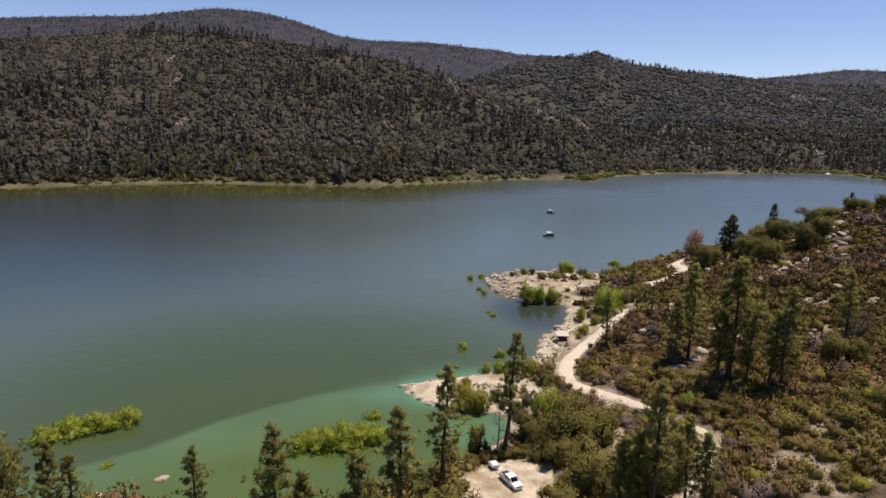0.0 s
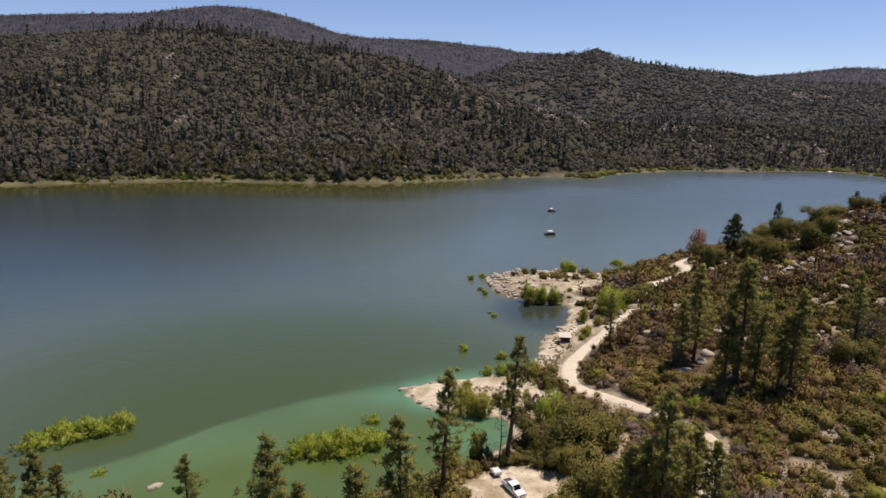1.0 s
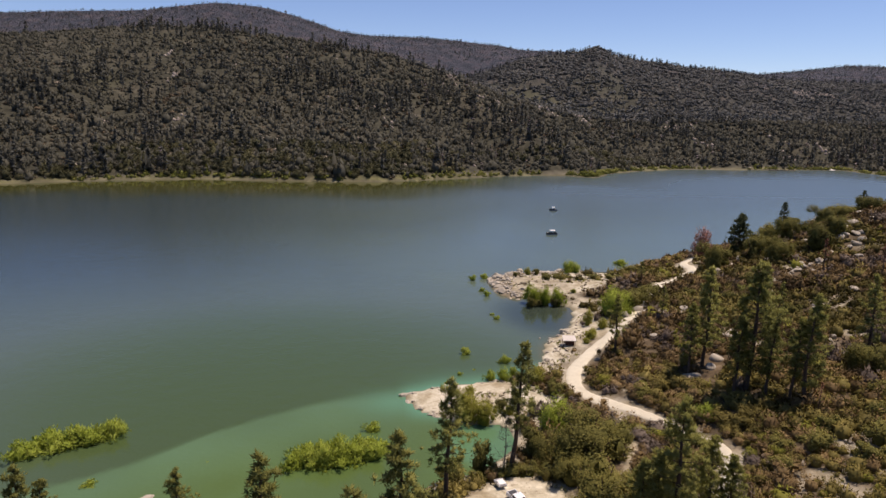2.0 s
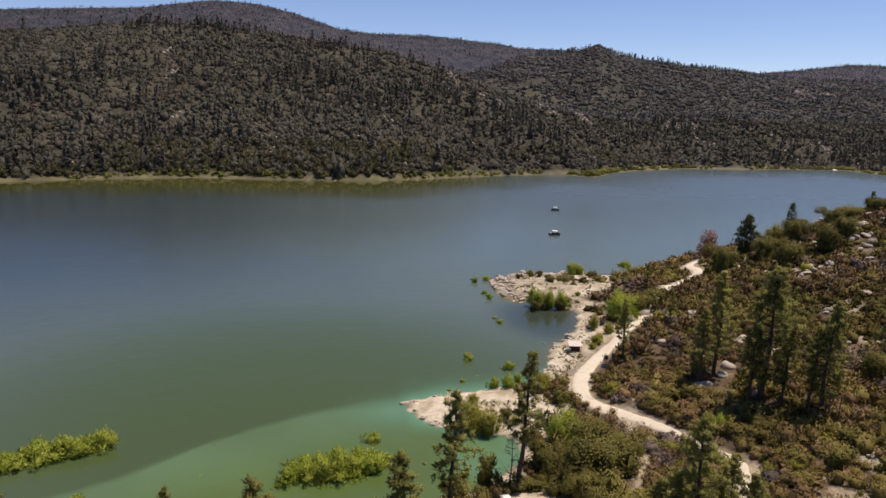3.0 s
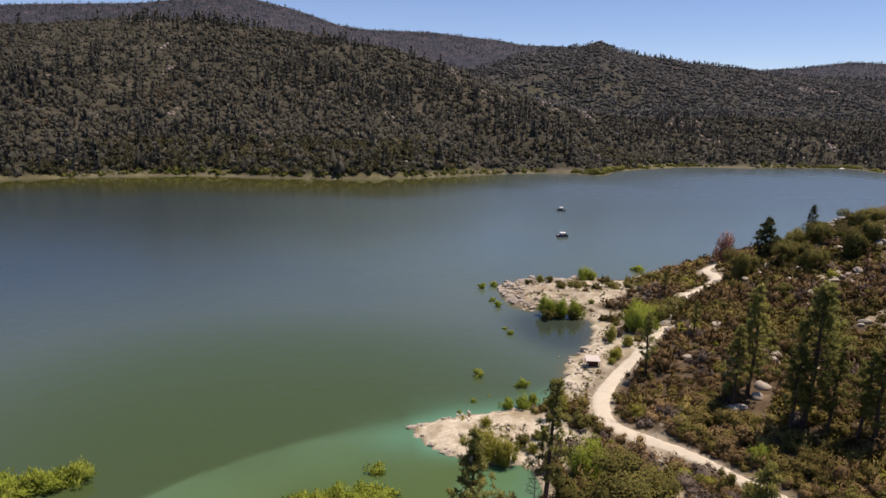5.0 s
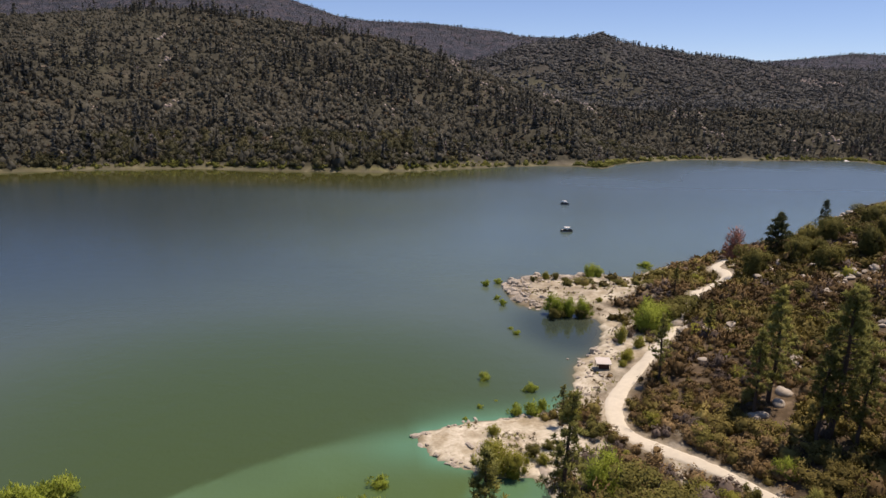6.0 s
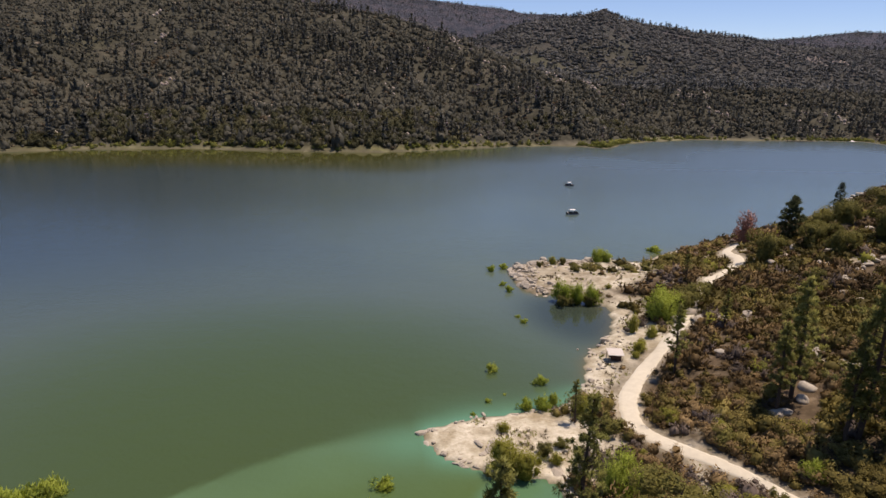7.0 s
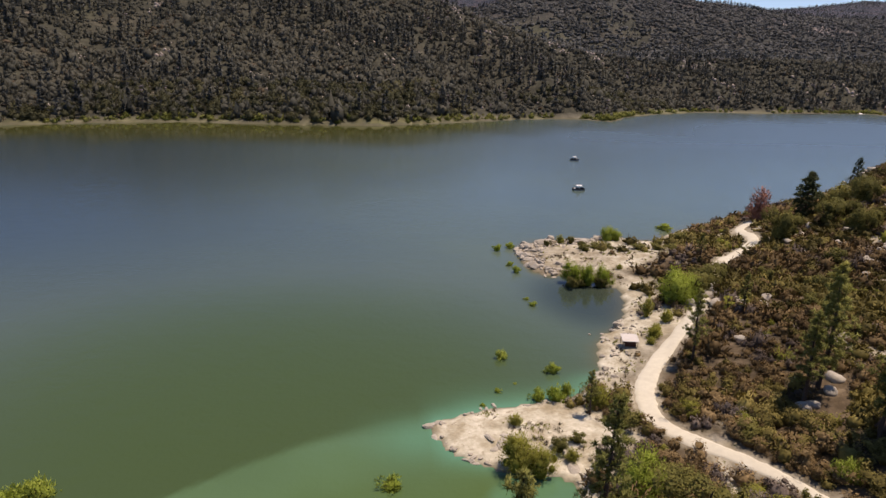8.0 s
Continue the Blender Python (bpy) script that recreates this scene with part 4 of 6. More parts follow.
COVE_WILLOWS = [
    (69.5, 184.5, 5.2, 9.5, 2, 1.1), (74, 187, 4.2, 7.5, 2, 3.3), (77.5, 189, 4, 6.5, 1, 0.3), (49, 206, 3.2, 7.6, 2, 2), (53.6, 205.5, 2.9, 7, 2, 4.2), (48.2, 204, 2.6, 4.2, 0, 0.5),
    (57.5, 204.5, 2.8, 6.6, 2, 1.5), (56.5, 203, 2, 3.6, 0, 2.5), (59.8, 178.5, 1.5, 6, 3, 1), (62.5, 173.5, 1.8, 3.6, 3, 2), (84.5, 196, 4.4, 6, 0, 3.1), (56.5, 166.5, 2, 3, 3, 0.3),
    (58, 169, 1.5, 2.4, 3, 1.8), (54.5, 163, 1.2, 1.8, 3, 3.3)]
POINT_BUSHES = [
    (73.8, 247.6, 2.8, 5.6, 2, 0.2), (77.2, 247, 2.5, 4.4, 2, 3), (56, 244, 1.6, 3.4, 3, 0.5), (59.5, 242.5, 1.5, 3, 1, 1.5), (50.5, 240, 1.3, 2.4, 0, 2.5), (61.5, 235.5, 1.7, 2.6, 1, 0.9),
    (60.5, 231, 1.8, 2.4, 1, 3.9), (66, 237, 2.2, 1.8, 1, 4.9), (70, 237.5, 2.4, 1.7, 0, 5.9), (80, 233, 2.6, 2, 1, 1.1), (86, 232, 2.6, 2.2, 0, 2.1), (91, 231, 2.4, 2.4, 1, 3),
    (66, 214, 1.2, 1.8, 3, 1), (95, 240, 2.4, 2.6, 0, 0.4), (100, 245, 2.6, 3, 1, 1.4), (90, 240, 2, 2.2, 0, 4.4)]
SLOPE_OAKS = [
    (100, 118, 4.2, 7.5, 0, 2.2), (92, 165, 2.6, 4.2, 0, 0.2), (104, 178, 2.6, 4.6, 1, 1.2), (112, 160, 2.6, 4.4, 0, 2.2), (120, 195, 2.6, 4.8, 1, 3.2), (98, 190, 2.4, 4, 0, 4.2)]
SHOULDER_OAKS = [
    (124.5, 226.5, 5.2, 11.5, 0, 0.9), (129.5, 229, 3.6, 8, 1, 2.3), (157, 246, 5.4, 11, 0, 3.5), (163, 241, 4.6, 10.5, 1, 5.1), (152, 236, 4.6, 8, 0, 1.9), (142.8, 215.5, 4.6, 10, 0, 2.6),
    (143.5, 231, 4.4, 9.5, 1, 1.6), (160.5, 218, 5.4, 11.5, 0, 0.4), (169, 223, 4.6, 10, 1, 0.9)]
SKYLINE_OAKS = [
    (185, 250, 5.5, 8, 0, 1), (196, 256, 5, 7, 1, 2), (206, 252, 4.6, 7, 0, 3), (178, 258, 4.6, 7, 1, 4), (201, 246, 4.8, 8, 1, 5), (214, 250, 5, 8, 0, 1),
    (190, 245, 4, 6, 0, 2.8), (205, 262, 5, 8, 1, 2.2), (220, 262, 5, 9, 0, 3.2), (212, 240, 5, 8, 1, 4.2)]
for x, y, r, h, kind, turn in LOT_OAKS + SHORE_LINE_BUSHES + BEND_BUSHES + FOOT_BUSHES + COVE_WILLOWS + POINT_BUSHES + SLOPE_OAKS + SHOULDER_OAKS + SKYLINE_OAKS:
    big = r > 2.7
    stand(("round" if big else "small", kind), (ROUND if big else SMALL)[kind], Matrix.LocRotScale((x, y, ground_at(x, y) - 0.05), Euler((0, 0, turn)), (r / 4, r / 4, h / 8)), NAMES[kind] if big else NAMES[kind].replace("oak", "oak bush").replace("willow", "willow bush"), ("oaks" if kind < 2 else "willows") if big else "low bushes")

# willow bushes standing in the flooded margin
FLOODED = [make_bush(41, WILLOW, "willow_bush", 1.5, 2.0, 8, 900, 0.07, 8, "shrub", upright=True, lumps=5), make_bush(42, WILLOW, "willow_bush", 1.5, 1.6, 9, 900, 0.07, 8, "shrub", upright=True, lumps=5)]
spots = [(20.1, 161.4, 1.5, 2.2), (29.8, 155.0, 1.6, 2.4), (34.0, 190.5, 1.2, 1.6), (33.2, 194.5, 0.9, 1.3), (35.0, 216.5, 1.4, 2.0), (34.2, 222.8, 1.2, 1.6), (33.0, 238.0, 1.6, 2.2), (38.0, 241.0, 1.7, 2.0), (16.8, 147.5, 0.8, 0.9),
         (20.8, 150.5, 0.5, 0.5), (-4.6, 120.6, 2.1, 1.6), (-53.2, 103.6, 1.5, 0.9), (-35.0, 110.2, 0.8, 0.5), (102.5, 263.5, 3.0, 2.6), (24.0, 144.0, 1.5, 2.4), (27.5, 143.5, 1.8, 3.2), (30.0, 145.5, 1.2, 2.8), (13.0, 142.6, 0.6, 0.6)]
rng = np.random.default_rng(5)
for s in np.linspace(0, 1, 13):      # the long drowned thicket
    spots.append((-69.5 + 14 * s + rng.normal(0, 0.5), 114.6 + 6.4 * s + rng.normal(0, 0.8), rng.uniform(2.4, 3.4), rng.uniform(2.8, 4.0)))
for s in np.linspace(0, 1, 17):      # the second thicket
    spots.append((-19.5 + 16 * s + rng.normal(0, 0.6), 109.2 + 1.5 * s + rng.normal(0, 1.5), rng.uniform(2.2, 3.2), rng.uniform(2.6, 4.0) * (1.25 - abs(s - 0.5))))
for i, (x, y, r, h) in enumerate(spots):
    stand(("flooded", i % 2), FLOODED[i % 2], Matrix.LocRotScale((x, y, ground_at(x, y)), Euler((0, 0, i * 1.7)), (r / 1.5, r / 1.5, h / 1.8)),
          "bright yellow-green willow bush standing in shallow water", "flooded willow bushes")


# granite that stands clear of the scrub on the shoulder: x, y, size
OUTCROPS = [(136.3, 197.9, 1.6), (138.8, 199.6, 1.3), (141.7, 201.8, 1.7), (145.5, 203.0, 1.5), (144.1, 196.5, 1.4), (134.0, 212.3, 1.5), (143.7, 221.1, 1.4), (172.6, 220.1, 2.0), (176.0, 219.3, 2.0),
            (167.5, 210.7, 1.7), (170.5, 213.0, 1.3), (124.3, 166.0, 1.6), (122.2, 164.8, 1.1), (167.7, 188.1, 1.8), (164.4, 230.3, 1.8), (163.3, 200.8, 1.4), (110.1, 140.3, 1.2), (108.4, 138.9, 0.9),
            (87.5, 174.0, 1.6), (81.7, 176.4, 1.5), (76.7, 179.2, 1.4), (152.0, 205.5, 1.4), (148.5, 204.0, 1.2)]


# ---- scrub of the near slope ----
def scatter(rng, box, count):
    return rng.uniform(box[0], box[2], count), rng.uniform(box[1], box[3], count)


def crowns(rng, kinds, n, radius, height, leaf, segs=5, core=0.0):
    """Crown variants for scrub that nobody could count: twiggy sprays round a low core."""
    out = []
    for k in range(kinds):
        at, away = mound(rng, n, radius * rng.uniform(0.8, 1.05), height * rng.uniform(0.75, 1.05))
        if k % 3 == 2:
            at, away = lobes(rng, n, radius, height, 6)[:2]
        spray = leaves(rng, at, away, leaf * 1.2, 1.9, unit(away * [1, 1, 0.7] + 0.5 * rng.normal(size=away.shape)))
        out.append(joined([spray, dome(rng, radius * core, height * core * 1.05, segs)]) if core else spray)
    return out


def sown(rng, variants, x, y, z, size, squash, spread_of=0.55):
    """All plants in one mesh, each with a tint of its own: vertices, quads, tint, normals."""
    vs, fs, ts, ns, n = [], [], [], [], 0
    which = rng.integers(0, len(variants), len(x))
    for k, (v, f) in enumerate(variants):
        pick = np.nonzero(which == k)[0]
        reach, top = np.abs(v[:, :2]).max(), v[:, 2].max()
        f, soft = soften(v, f, unit(v / [reach, reach, top] - [0, 0, 0.18]), 0.3)
        a = rng.uniform(0, 2 * math.pi, len(pick))
        c, s = np.cos(a)[:, None], np.sin(a)[:, None]
        px = (v[None, :, 0] * c - v[None, :, 1] * s) * size[pick][:, None] + x[pick][:, None]
        py = (v[None, :, 0] * s + v[None, :, 1] * c) * size[pick][:, None] + y[pick][:, None]
        pz = v[None, :, 2] * (size * squash)[pick][:, None] + z[pick][:, None]
        vs.append(np.stack([px, py, pz], -1).reshape(-1, 3))
        ns.append(np.stack([soft[None, :, 0] * c - soft[None, :, 1] * s, soft[None, :, 0] * s + soft[None, :, 1] * c, np.broadcast_to(soft[None, :, 2], px.shape)], -1).reshape(-1, 3))
        fs.append(np.where(f[None] < 0, -1, f[None] + (np.arange(len(pick)) * len(v))[:, None, None] + n).reshape(-1, 4))
        own = rng.random(len(pick))
        leaf = np.repeat(rng.random((len(pick), (len(v) + 2) // 3)), 3, 1)[:, :len(v)]
        ts.append((0.42 + spread_of * (own[:, None] - 0.5) + 0.2 * (leaf - 0.5)).ravel())
        n += len(pick) * len(v)
    return np.concatenate(vs), np.concatenate(fs), np.concatenate(ts), np.concatenate(ns)


def stuff(name, label, category, mat, rng, variants, x, y, z, size, squash, spread_of=0.55):
    if len(x):
        v, f, t, soft = sown(rng, variants, x, y, z, size, squash, spread_of)
        tagged(new(name, mesh_of(name, v, f, mat, True, soft, tint=t)), label, category, kind="stuff")


def near_scrub():
    rng = np.random.default_rng(77)
    x, y = scatter(rng, (-70, 72, 345, 430), 56000)
    h, dn, df, dr = survey(x, y)
    keep = (dn > 1.5) & (dr > 2.3 + 1.0 * step(118, 130, y)) & ((((x - 15) / 19) ** 2 + ((y - 131) / 14) ** 2 > 1) | ((x > 18) & (rng.random(len(x)) < 0.14))) & (dn > df) & ((((x - LOT[0]) / (LOT[2] + 1)) ** 2 + ((y - LOT[1]) / (LOT[3] + 1)) ** 2) > 1.1)
    keep &= rng.random(len(x)) < np.where(y > 275, 0.8, 1.0)
    keep &= rng.random(len(x)) > 0.985 * near_sand(x, y, dn, dr)
    keep &= (((x - 62) / 33) ** 2 + ((y - 233) / 20) ** 2 > 1) | (rng.random(len(x)) < 0.12 * (x > 62))
    keep &= (((x - 46) / 12) ** 2 + ((y - 165) / 22) ** 2 > 1) | (rng.random(len(x)) < 0.3 * (dn > 6) * (dr > 4.5))
    keep &= (((x - 63) / 12) ** 2 + ((y - 208) / 10) ** 2 > 1) | (rng.random(len(x)) < 0.08)
    for bx, by in ((76, 134), (73.8, 130.5), (66.7, 127.6), (68.7, 127.6), (50, 162.5), (52.5, 164)):
        keep &= ((x - bx) / 2.6) ** 2 + ((y - by) / 3.4) ** 2 > 1
    for bx, by, size in OUTCROPS:
        keep &= ((x - bx) / (1.2 * size + 0.8)) ** 2 + ((y - by + 1.6) / (size + 2.4)) ** 2 > 1
    keep &= to_line(x, y, FOOTPATH) > 1.3
    keep &= (y < 330) | (dn < 34)
    keep &= (x < 0.95 * y + 60) & (x > -0.75 * y - 10)
    x, y, h, dn = x[keep], y[keep], h[keep], dn[keep]
    size = rng.uniform(0.8, 1.0, len(x)) * np.exp(rng.normal(0.54, 0.34, len(x))) * (1 + 0.4 * value_noise(x, y, 21, 51)) * np.where(rng.random(len(x)) < 0.05, 1.35, 1.0)
    size = np.clip(1.08 * size, 0.6, 3.0)
    size = np.minimum(size, 0.9 * (survey(x, y)[3] - 1.2))
    # thin out those that would grow into one another
    order = rng.permutation(len(x))
    cells, chosen = {}, []
    for i in order:
        a, b = int(x[i] // 4), int(y[i] // 4)
        near = (j for p in (a - 1, a, a + 1) for q in (b - 1, b, b + 1) for j in cells.get((p, q), ()))
        if all((x[i] - x[j]) ** 2 + (y[i] - y[j]) ** 2 > (0.29 * (size[i] + size[j])) ** 2 for j in near):
            cells.setdefault((a, b), []).append(i)
            chosen.append(i)
    x, y, h, size = x[chosen], y[chosen], h[chosen], size[chosen]
    patch = value_noise(x, y, 24, 52) + 0.5 * value_noise(x, y, 7, 53) + rng.normal(0, 0.35, len(x))
    kind = np.where(patch > 0.95, 2, np.where(patch > 0.1, 1, 0))
    kind = np.where(rng.random(len(x)) < 0.02 + 0.09 * (x > 50) * (y < 102), 3, kind)
    # the stretch beside the track holds bushes of their own
    own = (x > 34) & (x < 70) & (y > 84) & (y < 150)
    first = np.nonzero(own)[0][:280]
    mats = [(SCRUB, "olive-green chaparral bush on the granite slope"), (BROWN_SCRUB, "dry brown chaparral bush on the granite slope"), (GREY_SCRUB, "grey leafless brush on the granite slope"), (PALE_WILLOW, "fresh yellow-green bush beside the track")]
    for i in first:
        mat, label = mats[kind[i]]
        key = ("scrub", int(kind[i]), int(i) % 3)
        stand(key, make_bush(60 + kind[i] * 3 + int(i) % 3, mat, "shrub", 1.0, 1.15, 8, 560, 0.042, 4, lumps=4), Matrix.LocRotScale((x[i], y[i], h[i] - 0.06), Euler((0, 0, i * 2.1)), (size[i], size[i], size[i] * (0.8 + 0.5 * (i * 37 % 11) / 11))), label, "roadside bushes")
    rest = np.ones(len(x), bool)
    rest[first] = False
    for band, (low, high, n, leaf) in enumerate(((0, 118, 140, 0.051), (118, 150, 100, 0.066), (150, 205, 70, 0.086), (205, 1000, 28, 0.135))):
        for k, (mat, label) in enumerate(mats):
            s = rest & (kind == k) & (y >= low) & (y < high)
            variants = crowns(np.random.default_rng(90 + k + 10 * band), 8, n, 1.05, 1.15, leaf, core=0.6)
            stuff("scrub", ("dense %s scrub covering the near slope" % ("olive green", "dry brown", "grey twiggy", "fresh green")[k]), "scrub", mat, rng, variants, x[s], y[s], h[s] - 0.08, size[s], rng.uniform(0.75, 1.45 if band < 3 else 1.05, int(s.sum())))
    return len(x)


near_scrub()


def dry_growth():
    """Low tufts and twigs on the spit, the point, the beach and the verges."""
    rng = np.random.default_rng(202)
    x, y = scatter(rng, (2, 82, 140, 270), 26000)
    h, dn, df, dr = survey(x, y)
    where = near_sand(x, y, dn, dr) * (value_noise(x, y, 6, 95) + 0.6 * value_noise(x, y, 2.2, 96) > 0.08)
    lot = ((x - LOT[0]) / LOT[2]) ** 2 + ((y - LOT[1]) / LOT[3]) ** 2
    slab = ((x - 9) / 7) ** 2 + ((y - 133) / 6) ** 2
    keep = (dn > 0.6) & (dr > 2.1) & (lot > 1.0) & (slab > 1.0) & (rng.random(len(x)) < 0.75 * where)
    x, y, h = x[keep], y[keep], h[keep]
    kinds = []
    for k in range(6):
        n = 22
        a = rng.uniform(0, 2 * math.pi, n)
        foot = np.stack([np.cos(a), np.sin(a), np.zeros(n)], 1) * rng.uniform(0.05, 0.5, (n, 1))
        tip = foot * 1.7 + np.stack([rng.normal(0, 0.12, n), rng.normal(0, 0.12, n), rng.uniform(0.25, 0.65, n)], 1)
        side = np.stack([-np.sin(a), np.cos(a), np.zeros(n)], 1) * 0.05
        v = np.stack([foot - side, foot + side, tip + side * 0.3, tip - side * 0.3], 1).reshape(-1, 3)
        kinds.append((v, np.arange(4 * n).reshape(-1, 4)))
    size = rng.uniform(0.4, 1.15, len(x))
    kind = rng.integers(0, 3, len(x))
    for k, (mat, label) in enumerate(((STRAW, "dry straw-coloured grass tufts on the sandy shore"), (PALE_WILLOW, "pale green weeds on the sandy shore"), (GREY_SCRUB, "grey dead twigs on the sandy shore"))):
        s = kind == k
        stuff("dry_grass", label, "grass", mat, rng, kinds, x[s], y[s], h[s] - 0.03, size[s], np.ones(int(s.sum())))


dry_growth()


# ---- woods of the far side ----
def conifers(rng, kinds, n, radius, leaf=0.075):
    out = []
    for k in range(kinds):
        g = rng.random(n) ** 0.8
        a = rng.uniform(0, 2 * math.pi, n)
        r = radius * (1.02 - g) * rng.uniform(0.5, 1.05, n)
        at = np.stack([np.cos(a) * r, np.sin(a) * r, 0.06 + 0.93 * g], 1)
        away = np.stack([np.cos(a), np.sin(a), np.full(n, 0.5)], 1)
        v, f = leaves(rng, at, unit(away + [0, 0, 0.6]), leaf, 1.6, unit(away - [0, 0, 0.5]))
        spike = np.array([[-0.012, 0, 0], [0.012, 0, 0], [0.004, 0, 0.99], [-0.004, 0, 0.99]])
        out.append((np.concatenate([v, spike]), np.concatenate([f, [[3 * n, 3 * n + 1, 3 * n + 2, 3 * n + 3]]])))
    return out


# bare granite on the far slopes: middle and half axes
SCARS_WEST = [(-296, 723, 9, 18), (-300, 953, 4, 28), (-271, 875, 8, 18), (-220, 728, 8, 30), (-117, 677, 13, 14), (-106, 638, 10, 19), (-57, 624, 14, 21), (-27, 791, 9, 43),
              (0, 796, 7, 33), (6, 731, 7, 30), (-23, 675, 6, 20), (36, 815, 15, 20), (-134, 616, 13, 10), (-266, 586, 6, 10), (-16, 613, 11, 10), (22, 629, 9, 10)]
SCARS_EAST = [(104, 989, 12, 33), (154, 914, 25, 27), (245, 973, 26, 28), (302, 982, 18, 33), (483, 1193, 9, 35), (478, 1078, 17, 22), (446, 866, 8, 25), (471, 984, 35, 29),
              (944, 1534, 14, 25), (1040, 1540, 41, 45), (1100, 1507, 16, 31), (598, 917, 7, 23), (578, 862, 8, 25), (634, 882, 10, 40)]


def on_scar(x, y):
    """How far inside a bare scar a place lies, from 0 to 1."""
    best = np.zeros(x.shape)
    for cx, cy, rx, ry in SCARS_WEST + SCARS_EAST:
        best = np.maximum(best, np.clip(1.4 - ((x - cx) / rx) ** 2 - ((y - cy) / ry) ** 2, 0, 1))
    return best


def far_woods():
    rng = np.random.default_rng(123)
    trees = {}
    for name, y0, y1, count in (("first", 500, 1180, 36000), ("second", 900, 1790, 30000), ("last", 2300, 3060, 22000)):
        y = rng.uniform(y0, y1, count)
        u = rng.uniform(-0.66, 0.98, count)
        x = u * y
        h, dn, df, dr = survey(x, y)
        trees[name] = (x, y, h, df, u)
    # the slope across the water
    x, y, h, df, u = trees["first"]
    ya, za = crest(RIDGE_NEAR, u)
    keep = (df > 5) & (y < ya + 20)
    x, y, h, df, u, ya = (q[keep] for q in (x, y, h, df, u, ya))
    dense = value_noise(x, y, 90, 61) + 0.9 * value_noise(x, y, 34, 62)
    open_slope = step(-0.7, -0.5, u) * (1 - step(-0.33, -0.26, u)) * step(760, 830, y)
    con = rng.random(len(x)) < np.clip(0.1 + 0.75 * dense + 0.26 * step(-0.33, -0.2, u) - 0.12 * step(0.2, 0.4, u) - 0.3 * open_slope - 0.2 * (1 - step(30, 110, df)), 0.04, 0.8)
    thin = rng.random(len(x)) < np.where(con, 0.36, 0.95 - 0.18 * (value_noise(x, y, 28, 63) > 0.35))
    thin &= rng.random(len(x)) < step(4, 24, df) * 0.9 + 0.1
    thin &= rng.random(len(x)) > 0.6 * on_scar(x, y)
    thin_all = np.nonzero(thin)[0]
    x, y, h, df, con, u = (q[thin] for q in (x, y, h, df, con, u))
    bare = (rng.random(len(x)) < 0.03 + 0.07 * step(-0.2, 0.0, u)) & con
    green, dry = ~con, rng.random(len(x)) < 0.13 + 0.75 * np.clip(1.3 - ((x + 250) / 34) ** 2 - ((y - 800) / 34) ** 2, 0, 1)
    V = crowns(np.random.default_rng(64), 8, 13, 1.05, 1.25, 0.19, 4, 0.72)
    C = conifers(np.random.default_rng(65), 8, 46, 0.2, 0.06)
    n = len(x)
    wide, tall = np.exp(rng.normal(1.08, 0.32, n)) * (1 - 0.35 * open_slope[thin_all]), np.clip(np.exp(rng.normal(2.66, 0.28, n)), 7, 20)
    s = green & ~dry
    stuff("far_scrub", "dark olive oak scrub covering the slope across the lake", "scrub", HAZED_FAR_LEAVES, rng, V, x[s], y[s], h[s] - 0.4, wide[s], rng.uniform(0.9, 1.6, int(s.sum())), 0.22)
    s = green & dry
    stuff("far_scrub", "dry brown brush on the slope across the lake", "scrub", FAR_DRY, rng, V, x[s], y[s], h[s] - 0.4, wide[s] * 0.8, rng.uniform(0.6, 1.0, int(s.sum())))
    s = con & ~bare
    stuff("far_forest", "dark conifers on the slope across the lake", "forest", FAR_NEEDLES, rng, C, x[s], y[s], h[s] - 0.4, tall[s], np.ones(int(s.sum())))
    stuff("far_snags", "grey dead conifers on the slope across the lake", "dead trees", FAR_BARE, rng, conifers(np.random.default_rng(66), 4, 10, 0.1), x[bare], y[bare], h[bare] - 0.4, tall[bare] * 0.9, np.ones(int(bare.sum())))
    # round oaks above the far waterline
    ox, oy = rng.uniform(-460, 330, 5200), rng.uniform(500, 800, 5200)
    oh, dn, df, dr = survey(ox, oy)
    s = (df > 7) & (df < 75) & (rng.random(5200) < np.where(ox < 30, 0.95, 0.4)) & (value_noise(ox, oy, 60, 73) > np.where(ox < 30, -0.45, 0.0))
    m = int(s.sum())
    stuff("far_oaks", "dark round oaks above the far waterline", "oaks", FAR_OAK, rng, crowns(np.random.default_rng(74), 8, 70, 1.0, 1.3, 0.085, 5, 0.6), ox[s], oy[s], oh[s] - 0.3, rng.uniform(3.4, 6.6, m), rng.uniform(0.8, 1.2, m))
    # willows along the far waterline
    line = FAR_LAND[3:-7]
    seg = rng.integers(0, len(line) - 1, 900)
    f = rng.random(900)[:, None]
    p = line[seg] * (1 - f) + line[seg + 1] * f
    p = p + rng.normal(0, 2.5, p.shape) + [0, 5.5]
    hh, dn, df, dr = survey(p[:, 0], p[:, 1])
    s = (df > 0) & (df < 16) & (value_noise(p[:, 0], p[:, 1], 45, 67) + 0.55 * step(100, 330, p[:, 0]) > rng.uniform(-0.35, 0.55, 900))
    m = int(s.sum())
    stuff("far_willows", "yellow-green willows along the far waterline", "scrub", FAR_WILLOW, rng, crowns(np.random.default_rng(68), 6, 40, 1.0, 1.2, 0.13, core=0.5), p[s, 0], p[s, 1], hh[s] - 0.2, rng.uniform(1.4, 3.6, m), rng.uniform(0.7, 1.2, m))
    # the hills behind
    x, y, h, df, u = trees["second"]
    ya, za = crest(RIDGE_NEAR, u)
    yb, zb = crest(RIDGE_MID, u)
